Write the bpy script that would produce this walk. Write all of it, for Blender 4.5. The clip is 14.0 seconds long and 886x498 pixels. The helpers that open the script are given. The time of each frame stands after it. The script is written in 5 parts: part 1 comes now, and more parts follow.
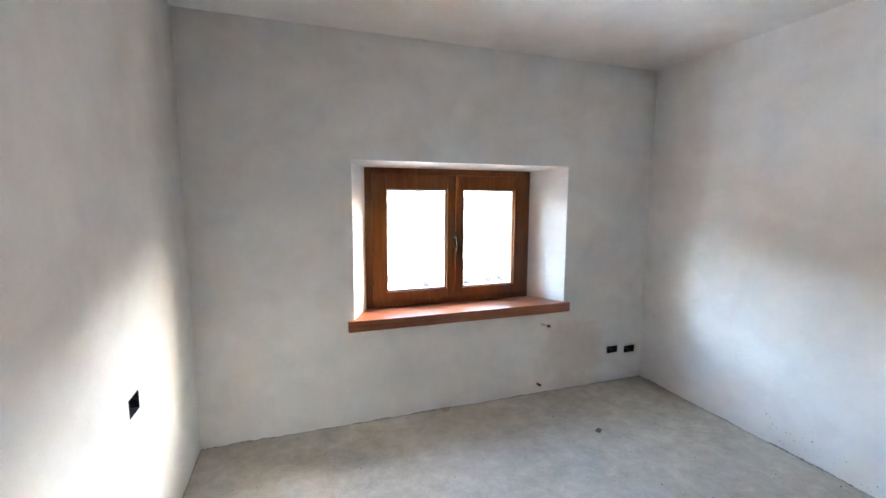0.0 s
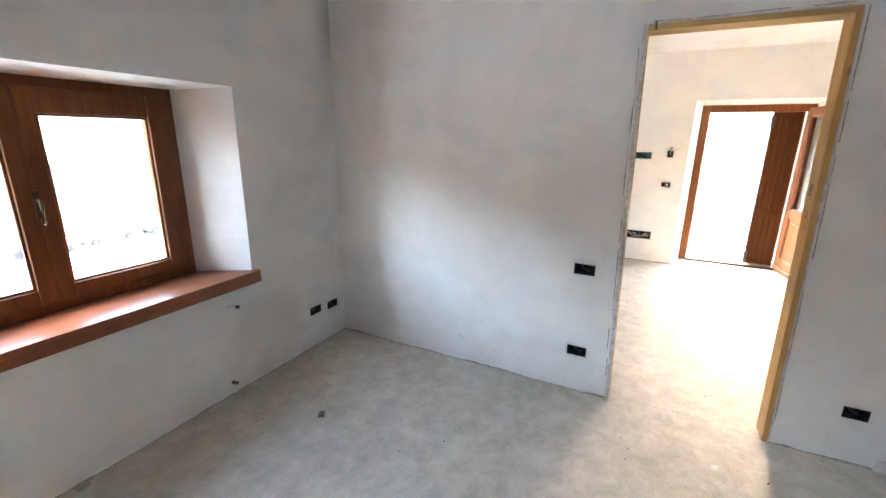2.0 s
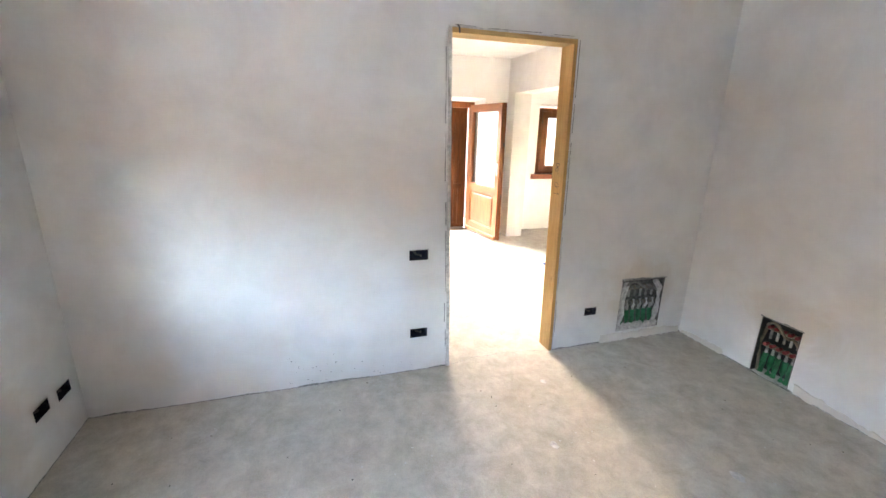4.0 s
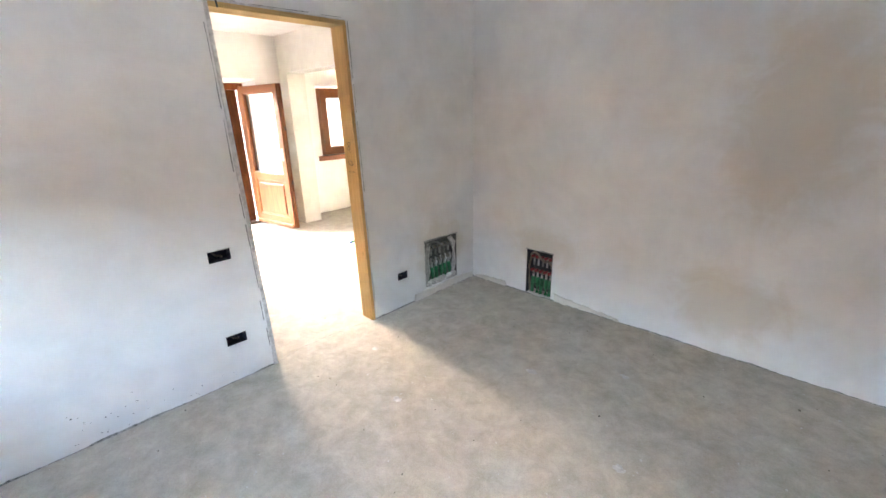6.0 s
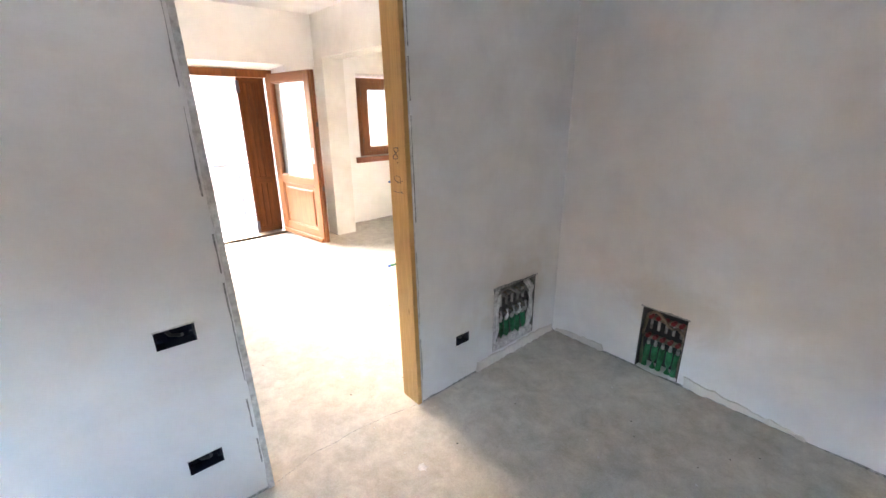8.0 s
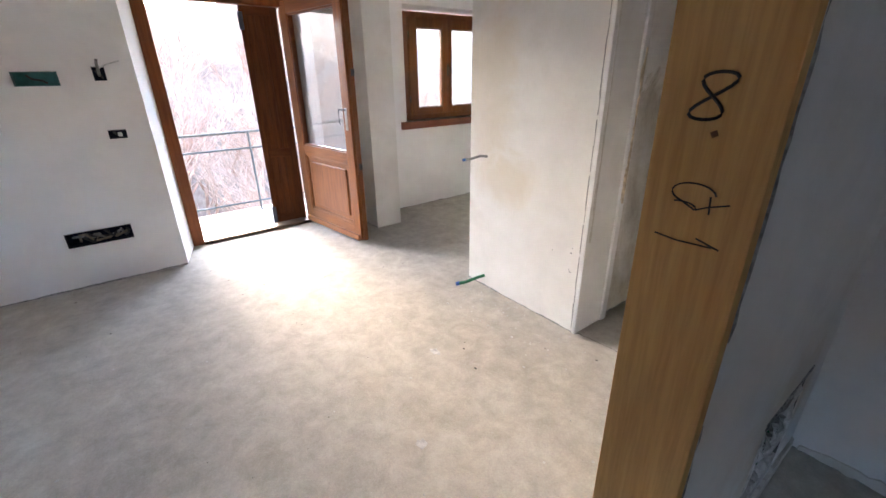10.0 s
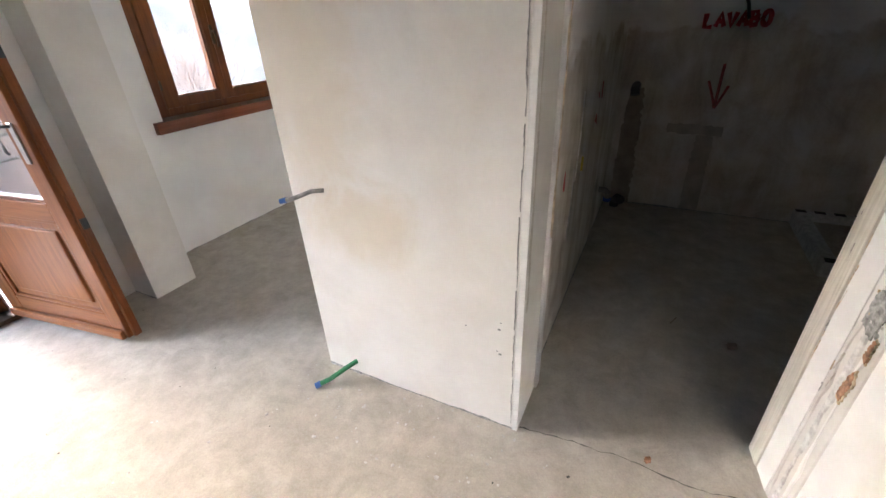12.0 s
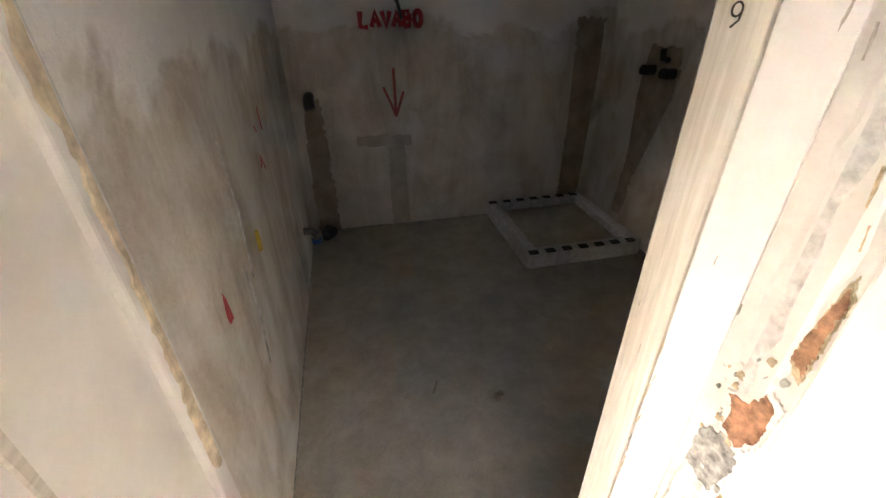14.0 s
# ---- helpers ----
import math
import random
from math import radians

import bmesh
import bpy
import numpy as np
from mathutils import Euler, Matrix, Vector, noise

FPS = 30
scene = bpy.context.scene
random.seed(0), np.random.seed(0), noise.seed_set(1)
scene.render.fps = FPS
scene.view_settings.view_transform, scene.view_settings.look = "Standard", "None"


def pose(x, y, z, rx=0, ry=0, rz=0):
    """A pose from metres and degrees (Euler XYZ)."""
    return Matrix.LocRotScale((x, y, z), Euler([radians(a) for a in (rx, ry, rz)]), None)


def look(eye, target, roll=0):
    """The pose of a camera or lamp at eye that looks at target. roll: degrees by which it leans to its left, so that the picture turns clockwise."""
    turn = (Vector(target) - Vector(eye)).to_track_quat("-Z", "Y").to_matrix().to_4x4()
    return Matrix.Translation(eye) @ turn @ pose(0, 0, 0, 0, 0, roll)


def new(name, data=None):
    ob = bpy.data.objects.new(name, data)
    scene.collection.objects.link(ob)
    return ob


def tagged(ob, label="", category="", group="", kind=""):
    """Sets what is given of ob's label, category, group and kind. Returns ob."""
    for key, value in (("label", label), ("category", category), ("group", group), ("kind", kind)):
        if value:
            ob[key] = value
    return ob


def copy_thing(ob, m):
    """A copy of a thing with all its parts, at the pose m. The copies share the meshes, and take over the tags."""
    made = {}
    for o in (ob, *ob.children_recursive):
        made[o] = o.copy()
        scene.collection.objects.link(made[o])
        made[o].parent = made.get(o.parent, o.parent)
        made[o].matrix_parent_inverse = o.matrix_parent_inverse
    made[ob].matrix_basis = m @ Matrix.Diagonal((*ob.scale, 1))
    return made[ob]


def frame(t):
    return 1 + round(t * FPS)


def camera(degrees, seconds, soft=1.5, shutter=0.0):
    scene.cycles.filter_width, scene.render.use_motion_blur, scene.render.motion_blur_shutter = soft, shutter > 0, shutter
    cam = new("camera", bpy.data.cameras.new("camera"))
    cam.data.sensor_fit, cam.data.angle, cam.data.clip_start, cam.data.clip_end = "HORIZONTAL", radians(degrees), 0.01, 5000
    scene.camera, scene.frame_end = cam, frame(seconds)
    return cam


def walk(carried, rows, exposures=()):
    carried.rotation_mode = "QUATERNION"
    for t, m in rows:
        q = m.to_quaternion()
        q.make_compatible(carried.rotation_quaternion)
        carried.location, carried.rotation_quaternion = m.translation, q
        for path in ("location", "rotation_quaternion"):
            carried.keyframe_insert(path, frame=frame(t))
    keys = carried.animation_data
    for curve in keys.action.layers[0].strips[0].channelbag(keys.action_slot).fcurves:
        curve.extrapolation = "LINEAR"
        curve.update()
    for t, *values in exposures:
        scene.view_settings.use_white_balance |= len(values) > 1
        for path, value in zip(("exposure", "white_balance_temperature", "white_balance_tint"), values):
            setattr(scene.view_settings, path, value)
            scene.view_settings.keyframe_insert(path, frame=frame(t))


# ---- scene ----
cam = camera(93.6, 14.0)
PATH = [
    (0, (-2.835, -2.799, 1.562), (-2.185, -0.922, 1.327), 0.2),
    (0.5, (-2.823, -2.789, 1.624), (-1.881, -1.054, 1.307), 0.4),
    (1, (-2.673, -2.65, 1.595), (-1.451, -1.117, 1.2), 0.4),
    (1.5, (-2.508, -2.398, 1.578), (-1.037, -1.129, 1.104), 0.8),
    (2, (-2.494, -2.174, 1.567), (-0.77, -1.303, 1.045), 0.8),
    (2.5, (-2.465, -1.948, 1.555), (-0.591, -1.498, 1.02), 1.3),
    (3, (-2.383, -1.667, 1.547), (-0.453, -1.561, 1.035), 1.8),
    (3.5, (-2.396, -1.461, 1.549), (-0.481, -1.682, 1.015), 1.8),
    (4, (-2.418, -1.253, 1.569), (-0.585, -1.834, 1.018), 1.4),
    (4.2, (-2.415, -1.255, 1.573), (-0.621, -1.941, 1.014), 1.5),
    (6.3, (-2.479, -1.148, 1.568), (-1.172, -2.52, 0.93), -1.6),
    (6.5, (-2.393, -1.259, 1.563), (-1.05, -2.589, 0.908), -1.9),
    (7, (-2.177, -1.448, 1.528), (-0.774, -2.696, 0.839), -1.6),
    (7.5, (-1.855, -1.617, 1.563), (-0.453, -2.892, 0.924), -0.8),
    (8, (-1.528, -1.743, 1.533), (-0.089, -2.977, 0.895), -0.5),
    (8.2, (-1.37, -1.808, 1.524), (0.088, -3.015, 0.878), -0.5),
    (10.3, (0.012, -2.405, 1.365), (1.472, -3.509, 0.572), -1.0),
    (10.5, (0.113, -2.498, 1.368), (1.53, -3.653, 0.555), -1.6),
    (11, (0.36, -2.688, 1.365), (1.566, -4.033, 0.508), -2.8),
    (11.5, (0.523, -2.795, 1.377), (1.57, -4.252, 0.493), -2.9),
    (12, (0.715, -2.997, 1.403), (1.53, -4.554, 0.449), -2.9),
    (12.5, (0.79, -3.202, 1.408), (1.045, -4.962, 0.492), -2.5),
    (13, (0.797, -3.344, 1.455), (0.658, -5.087, 0.486), -2.2),
    (13.5, (0.712, -3.605, 1.415), (0.467, -5.326, 0.426), -1.3),
    (14, (0.691, -3.818, 1.409), (0.314, -5.501, 0.396), -0.6),
]
walk(cam, [(t, look(eye, target, roll)) for t, eye, target, roll in PATH], exposures=[(0.0, 7.1, 7450, 14), (2.0, 6.95, 7800, 16), (4.0, 7.25, 7750, 16), (6.4, 7.3, 7650, 16), (8.2, 6.9, 7300, 17), (10.3, 5.3, 6350, 15), (12.0, 5.3, 6350, 14), (13.0, 5.5, 6350, 14), (14.0, 6.55, 7000, 16)])

# ---- world, sun, exposure ----
SUN_EL, SUN_AZ = 22.0, 85.0     # elevation; compass bearing from +y, clockwise
world = bpy.data.worlds.new("sky_world")
scene.world = world
world.use_nodes = True
wn = world.node_tree
wn.nodes.clear()
w_out = wn.nodes.new("ShaderNodeOutputWorld")
w_bg = wn.nodes.new("ShaderNodeBackground")
w_sky = wn.nodes.new("ShaderNodeTexSky")
w_sky.sky_type = "NISHITA"
w_sky.sun_disc = False
w_sky.sun_elevation = radians(SUN_EL)
w_sky.sun_rotation = radians(SUN_AZ)
w_sky.air_density, w_sky.dust_density, w_sky.ozone_density = 0.8, 1.1, 0.4
w_bg.inputs["Strength"].default_value = 0.15
wn.links.new(w_sky.outputs[0], w_bg.inputs["Color"])
wn.links.new(w_bg.outputs[0], w_out.inputs["Surface"])

sun_data = bpy.data.lights.new("sun", "SUN")
sun_data.energy, sun_data.angle, sun_data.color = 0.34, radians(92), (0.95, 0.975, 1.0)
sun = new("sun", sun_data)
_az, _el = radians(SUN_AZ), radians(SUN_EL)
SUN_DIR = Vector((math.sin(_az) * math.cos(_el), math.cos(_az) * math.cos(_el), math.sin(_el)))
sun.matrix_world = look(SUN_DIR * 60, (0, 0, 0))

# ---- materials ----


def mat(name, rough=0.8, metal=0.0):
    m = bpy.data.materials.new(name)
    m.use_nodes = True
    b = m.node_tree.nodes["Principled BSDF"]
    b.inputs["Roughness"].default_value = rough
    b.inputs["Metallic"].default_value = metal
    return m, m.node_tree, b


def nd(nt, kind, **kw):
    n = nt.nodes.new(kind)
    for k, v in kw.items():
        n.inputs[k].default_value = v
    return n


def noise_tex(nt, vec, scale, detail=6.0, rough=0.6, distort=0.0):
    n = nd(nt, "ShaderNodeTexNoise", Scale=scale, Detail=detail, Roughness=rough, Distortion=distort)
    if vec is not None:
        nt.links.new(vec, n.inputs["Vector"])
    return n.outputs["Fac"]


def ramp(nt, fac, stops):
    r = nt.nodes.new("ShaderNodeValToRGB")
    e = r.color_ramp.elements
    while len(e) < len(stops):
        e.new(0.5)
    for el, (p, c) in zip(e, stops):
        el.position = p
        el.color = (*c, 1) if len(c) == 3 else c
    nt.links.new(fac, r.inputs["Fac"])
    return r.outputs["Color"]


def mixc(nt, fac, a, b, mode="MIX"):
    m = nt.nodes.new("ShaderNodeMix")
    m.data_type, m.blend_type = "RGBA", mode
    for sock, v in ((m.inputs[0], fac), (m.inputs[6], a), (m.inputs[7], b)):
        if isinstance(v, (int, float)):
            sock.default_value = v
        elif isinstance(v, tuple):
            sock.default_value = (*v, 1)
        else:
            nt.links.new(v, sock)
    return m.outputs[2]


def mth(nt, op, a, b=0.0, c=None):
    m = nt.nodes.new("ShaderNodeMath")
    m.operation = op
    for sock, v in zip(m.inputs, (a, b, c)):
        if v is None:
            continue
        if isinstance(v, (int, float)):
            sock.default_value = v
        else:
            nt.links.new(v, sock)
    return m.outputs[0]


def bump(nt, b, height, strength=0.3, dist=0.01):
    n = nd(nt, "ShaderNodeBump", Strength=strength, Distance=dist)
    nt.links.new(height, n.inputs["Height"])
    nt.links.new(n.outputs[0], b.inputs["Normal"])


def coords(nt, kind="Object"):
    return nt.nodes.new("ShaderNodeTexCoord").outputs[kind]


def scaled(nt, vec, sx, sy, sz):
    m = nd(nt, "ShaderNodeMapping", Scale=(sx, sy, sz))
    nt.links.new(vec, m.inputs["Vector"])
    return m.outputs[0]


def spot(nt, vec, centre, radius, stretch=(1, 1, 1)):
    """A ragged blot: 1 in its middle, 0 outside."""
    s = nt.nodes.new("ShaderNodeVectorMath")
    s.operation = "SUBTRACT"
    nt.links.new(vec, s.inputs[0])
    s.inputs[1].default_value = centre
    k = nt.nodes.new("ShaderNodeVectorMath")
    k.operation = "DIVIDE"
    nt.links.new(s.outputs[0], k.inputs[0])
    k.inputs[1].default_value = stretch
    ln = nt.nodes.new("ShaderNodeVectorMath")
    ln.operation = "LENGTH"
    nt.links.new(k.outputs[0], ln.inputs[0])
    d = mth(nt, "DIVIDE", ln.outputs["Value"], radius)
    wob = noise_tex(nt, vec, 4.0, 8.0, 0.65, 0.6)
    d = mth(nt, "ADD", d, mth(nt, "MULTIPLY", mth(nt, "SUBTRACT", wob, 0.5), 1.3))
    r = nt.nodes.new("ShaderNodeMapRange")
    r.interpolation_type = "SMOOTHSTEP"
    nt.links.new(d, r.inputs["Value"])
    r.inputs["From Min"].default_value, r.inputs["From Max"].default_value = 1.0, 0.35
    return r.outputs["Result"]


def plaster(name, light, dark, stains=(), stain_col=(0.50, 0.40, 0.27), amount=0.75):
    m, nt, b = mat(name, 0.88)
    v = coords(nt)
    big = noise_tex(nt, v, 0.9, 4.0, 0.55, 0.8)
    mid = noise_tex(nt, v, 4.5, 8.0, 0.65, 0.3)
    fine = noise_tex(nt, v, 90.0, 5.0, 0.7)
    trowel = noise_tex(nt, scaled(nt, v, 1.0, 1.0, 1.25), 1.9, 4.0, 0.5, 1.2)
    f = mth(nt, "ADD", mth(nt, "MULTIPLY", big, 0.6), mth(nt, "MULTIPLY", mid, 0.4))
    c = ramp(nt, f, [(0.36, dark), (0.60, light)])
    c = mixc(nt, 0.34, c, ramp(nt, trowel, [(0.38, (0.36, 0.36, 0.35)), (0.62, (0.62, 0.62, 0.61))]), "OVERLAY")
    c = mixc(nt, 0.10, c, ramp(nt, fine, [(0.3, (0.3, 0.3, 0.3)), (0.7, (0.7, 0.7, 0.7))]), "OVERLAY")
    for centre, radius, stretch in stains:
        s = mth(nt, "MULTIPLY", spot(nt, v, centre, radius, stretch), amount)
        c = mixc(nt, s, c, stain_col)
    nt.links.new(c, b.inputs["Base Color"])
    h = mth(nt, "ADD", mth(nt, "MULTIPLY", trowel, 0.7), mth(nt, "MULTIPLY", fine, 0.12))
    bump(nt, b, h, 0.35, 0.012)
    return m


def flat(name, col, rough=0.6, metal=0.0, var=0.12, scale=30.0):
    """A plain coloured stuff with a little unevenness."""
    m, nt, b = mat(name, rough, metal)
    n = noise_tex(nt, coords(nt), scale, 5.0, 0.6)
    lo = tuple(max(0.0, x * (1 - var * 2)) for x in col)
    hi = tuple(min(1.0, x * (1 + var * 2)) for x in col)
    nt.links.new(ramp(nt, n, [(0.3, lo), (0.7, hi)]), b.inputs["Base Color"])
    bump(nt, b, n, 0.15, 0.002)
    return m


def timber(name, a, b_col, axis="z", rough=0.45, knots=False, spec=0.3):
    m, nt, b = mat(name, rough)
    b.inputs["Specular IOR Level"].default_value = spec
    v = coords(nt)
    s = {"x": (1.2, 22, 22), "y": (22, 1.2, 22), "z": (22, 22, 1.2)}[axis]
    g = noise_tex(nt, scaled(nt, v, *s), 1.0, 8.0, 0.65, 0.9)
    fine = noise_tex(nt, scaled(nt, v, *[q * 6 for q in s]), 1.0, 3.0, 0.6)
    c = ramp(nt, g, [(0.30, a), (0.68, b_col)])
    c = mixc(nt, 0.25, c, ramp(nt, fine, [(0.35, tuple(x * 0.55 for x in a)), (0.6, b_col)]))
    tone = noise_tex(nt, v, 1.6, 2.0, 0.5)
    c = mixc(nt, 0.25, c, ramp(nt, tone, [(0.35, (0.32, 0.32, 0.32)), (0.65, (0.66, 0.66, 0.66))]), "OVERLAY")
    if knots:
        vo = nd(nt, "ShaderNodeTexVoronoi", Scale=5.0)
        nt.links.new(scaled(nt, v, 1.6, 1.6, 0.7), vo.inputs["Vector"])
        k = ramp(nt, vo.outputs["Distance"], [(0.05, (1, 1, 1)), (0.10, (0, 0, 0))])
        c = mixc(nt, mth(nt, "MULTIPLY", k, 0.6), c, (0.16, 0.07, 0.02))
    nt.links.new(c, b.inputs["Base Color"])
    bump(nt, b, g, 0.2, 0.002)
    return m


def glass_mat(name, ior=1.5):
    m, nt, b = mat(name, 0.02)
    nt.nodes.remove(b)
    tr = nd(nt, "ShaderNodeBsdfTransparent", Color=(0.93, 0.95, 0.94, 1))
    gl = nd(nt, "ShaderNodeBsdfGlossy", Roughness=0.03)
    fr = nd(nt, "ShaderNodeLayerWeight", Blend=0.5)
    mx = nt.nodes.new("ShaderNodeMixShader")
    f0 = ((ior - 1) / (ior + 1)) ** 2
    g = mth(nt, "ADD", mth(nt, "MULTIPLY", mth(nt, "POWER", fr.outputs["Facing"], 4.0), 1.0 - f0), f0)
    nt.links.new(g, mx.inputs[0])
    nt.links.new(tr.outputs[0], mx.inputs[1])
    nt.links.new(gl.outputs[0], mx.inputs[2])
    nt.links.new(mx.outputs[0], nt.nodes["Material Output"].inputs["Surface"])
    return m


def concrete(name):
    m, nt, b = mat(name, 0.82)
    v = coords(nt)
    big = noise_tex(nt, v, 0.8, 6.0, 0.6, 0.8)
    mid = noise_tex(nt, v, 8.0, 12.0, 0.74, 0.25)
    fine = noise_tex(nt, v, 120.0, 4.0, 0.7)
    f = mth(nt, "ADD", mth(nt, "MULTIPLY", big, 0.30), mth(nt, "MULTIPLY", mid, 0.70))
    c = ramp(nt, f, [(0.36, (0.375, 0.342, 0.285)), (0.50, (0.485, 0.447, 0.380)), (0.63, (0.60, 0.56, 0.49))])
    c = mixc(nt, 0.18, c, ramp(nt, fine, [(0.3, (0.25, 0.25, 0.25)), (0.7, (0.75, 0.75, 0.75))]), "OVERLAY")
    vo = nd(nt, "ShaderNodeTexVoronoi", Scale=9.0)
    nt.links.new(v, vo.inputs["Vector"])
    pale = mth(nt, "MULTIPLY", ramp(nt, vo.outputs["Distance"], [(0.06, (1, 1, 1)), (0.13, (0, 0, 0))]),
               ramp(nt, noise_tex(nt, v, 2.0, 3.0), [(0.52, (0, 0, 0)), (0.62, (1, 1, 1))]))
    c = mixc(nt, mth(nt, "MULTIPLY", pale, 0.4), c, (0.60, 0.58, 0.54))
    dk = ramp(nt, noise_tex(nt, v, 14.0, 8.0, 0.7, 1.0), [(0.63, (0, 0, 0)), (0.74, (1, 1, 1))])
    c = mixc(nt, mth(nt, "MULTIPLY", dk, 0.35), c, (0.2, 0.19, 0.17))
    swirl = noise_tex(nt, v, 2.3, 5.0, 0.62, 1.8)
    c = mixc(nt, 0.10, c, ramp(nt, swirl, [(0.36, (0.36, 0.36, 0.37)), (0.52, (0.52, 0.52, 0.52)), (0.66, (0.62, 0.62, 0.61))]), "OVERLAY")
    nt.links.new(c, b.inputs["Base Color"])
    bump(nt, b, mth(nt, "ADD", mth(nt, "MULTIPLY", mid, 0.8), mth(nt, "MULTIPLY", fine, 0.25)), 0.4, 0.015)
    return m


M_PLASTER = plaster("grey_plaster", (0.78, 0.775, 0.76), (0.68, 0.675, 0.66))
M_PLASTER_S = plaster("stained_plaster", (0.80, 0.79, 0.775), (0.71, 0.70, 0.685),
                      [((-2.25, -4.1, 1.5), 0.55, (0.75, 1, 1.5)), ((-2.1, -4.1, 0.35), 0.42, (1.0, 1, 0.75)),
                       ((-1.35, -4.1, 2.5), 0.22, (1.4, 1, 0.8)), ((-0.75, -4.1, 0.45), 0.36, (1.0, 1, 0.7))],
                      (0.56, 0.48, 0.37), 0.55)
M_PLASTER_E = plaster("east_plaster", (0.78, 0.775, 0.76), (0.68, 0.675, 0.66),
                      [((0.0, -3.62, 0.42), 0.42, (1, 1.0, 0.8))], (0.62, 0.55, 0.45), 0.6)
M_PLASTER_N = plaster("north_plaster", (0.75, 0.745, 0.73), (0.65, 0.645, 0.63),
                      [((-0.72, 0.0, 0.3), 0.42, (1, 1.0, 1.0))], (0.50, 0.44, 0.36), 0.5)
M_PLASTER_B = plaster("white_plaster", (0.88, 0.87, 0.85), (0.81, 0.80, 0.78))
M_PLASTER_SB = plaster("ochre_stained_plaster", (0.80, 0.78, 0.74), (0.70, 0.68, 0.64),
                       [((1.74, -4.07, 1.3), 0.42, (0.7, 1, 1.4)), ((1.62, -4.07, 0.78), 0.34, (1.0, 1, 0.6))],
                       (0.62, 0.52, 0.36), 0.45)


def bath_render(name):
    """Rough grey-beige render below, white skim above a ragged line."""
    m, nt, b = mat(name, 0.9)
    v = coords(nt)
    sep = nt.nodes.new("ShaderNodeSeparateXYZ")
    nt.links.new(v, sep.inputs[0])
    edge = mth(nt, "ADD", sep.outputs["Z"], mth(nt, "MULTIPLY", mth(nt, "SUBTRACT", noise_tex(nt, v, 2.6, 4.0, 0.55, 0.35), 0.5), 0.62))
    top = ramp(nt, edge, [(0.0, (0, 0, 0)), (1.0, (1, 1, 1))])
    mr = nt.nodes.new("ShaderNodeMapRange")
    nt.links.new(edge, mr.inputs["Value"])
    mr.inputs["From Min"].default_value, mr.inputs["From Max"].default_value = 1.275, 1.325
    big = noise_tex(nt, v, 2.6, 7.0, 0.65, 0.9)
    fine = noise_tex(nt, v, 60.0, 6.0, 0.7)
    low = ramp(nt, big, [(0.32, (0.47, 0.43, 0.37)), (0.48, (0.58, 0.545, 0.49)), (0.66, (0.68, 0.655, 0.61))])
    streak = noise_tex(nt, scaled(nt, v, 1.0, 1.0, 0.28), 5.5, 6.0, 0.6, 0.6)
    low = mixc(nt, 0.55, low, ramp(nt, streak, [(0.34, (0.30, 0.28, 0.25)), (0.5, (0.52, 0.51, 0.49)), (0.66, (0.70, 0.69, 0.67))]), "OVERLAY")
    smear = ramp(nt, noise_tex(nt, scaled(nt, v, 1.0, 1.0, 0.5), 3.1, 3.0, 0.5, 1.0), [(0.60, (0, 0, 0)), (0.68, (1, 1, 1))])
    low = mixc(nt, mth(nt, "MULTIPLY", smear, 0.55), low, (0.74, 0.72, 0.69))
    up = ramp(nt, big, [(0.35, (0.78, 0.77, 0.75)), (0.65, (0.86, 0.85, 0.83))])
    c = mixc(nt, mr.outputs["Result"], low, up)
    c = mixc(nt, 0.2, c, ramp(nt, fine, [(0.3, (0.25, 0.25, 0.25)), (0.7, (0.72, 0.72, 0.72))]), "OVERLAY")
    nt.nodes.remove(top.node)
    nt.links.new(c, b.inputs["Base Color"])
    h = mth(nt, "ADD", mth(nt, "MULTIPLY", fine, 0.5), mth(nt, "MULTIPLY", mr.outputs["Result"], 0.6))
    bump(nt, b, mth(nt, "ADD", h, mth(nt, "MULTIPLY", big, 0.8)), 0.6, 0.012)
    return m


M_BATH = bath_render("rough_render")
M_CEIL = plaster("ceiling_plaster", (0.82, 0.81, 0.80), (0.74, 0.73, 0.72))
M_FLOOR = concrete("concrete_screed")
M_WOOD = timber("stained_wood", (0.12, 0.034, 0.010), (0.24, 0.080, 0.022), "z", 0.38)
M_WOOD_H = timber("stained_wood_flat", (0.12, 0.034, 0.010), (0.24, 0.080, 0.022), "x", 0.38)
M_WOOD_HY = timber("stained_wood_cross", (0.12, 0.034, 0.010), (0.24, 0.080, 0.022), "y", 0.38)
M_OAK = timber("golden_wood", (0.16, 0.050, 0.013), (0.30, 0.108, 0.030), "z", 0.35)
M_SHUT = timber("dark_stained_wood", (0.036, 0.011, 0.004), (0.095, 0.031, 0.009), "z", 0.85, False, 0.08)
M_SHUT_H = timber("dark_stained_wood_flat", (0.036, 0.011, 0.004), (0.095, 0.031, 0.009), "x", 0.85, False, 0.08)
M_OAK_H = timber("golden_wood_flat", (0.16, 0.050, 0.013), (0.30, 0.108, 0.030), "x", 0.35)
M_PINE = timber("raw_pine", (0.47, 0.24, 0.085), (0.60, 0.35, 0.135), "z", 0.7, True)
M_PINE_H = timber("raw_pine_flat", (0.42, 0.25, 0.09), (0.60, 0.40, 0.17), "y", 0.7)
M_SILL = timber("reddish_sill", (0.20, 0.060, 0.028), (0.30, 0.105, 0.052), "x", 0.3)
M_SILL_Y = timber("reddish_sill_cross", (0.20, 0.060, 0.028), (0.30, 0.105, 0.052), "y", 0.3)
M_GLASS = glass_mat("window_glass")
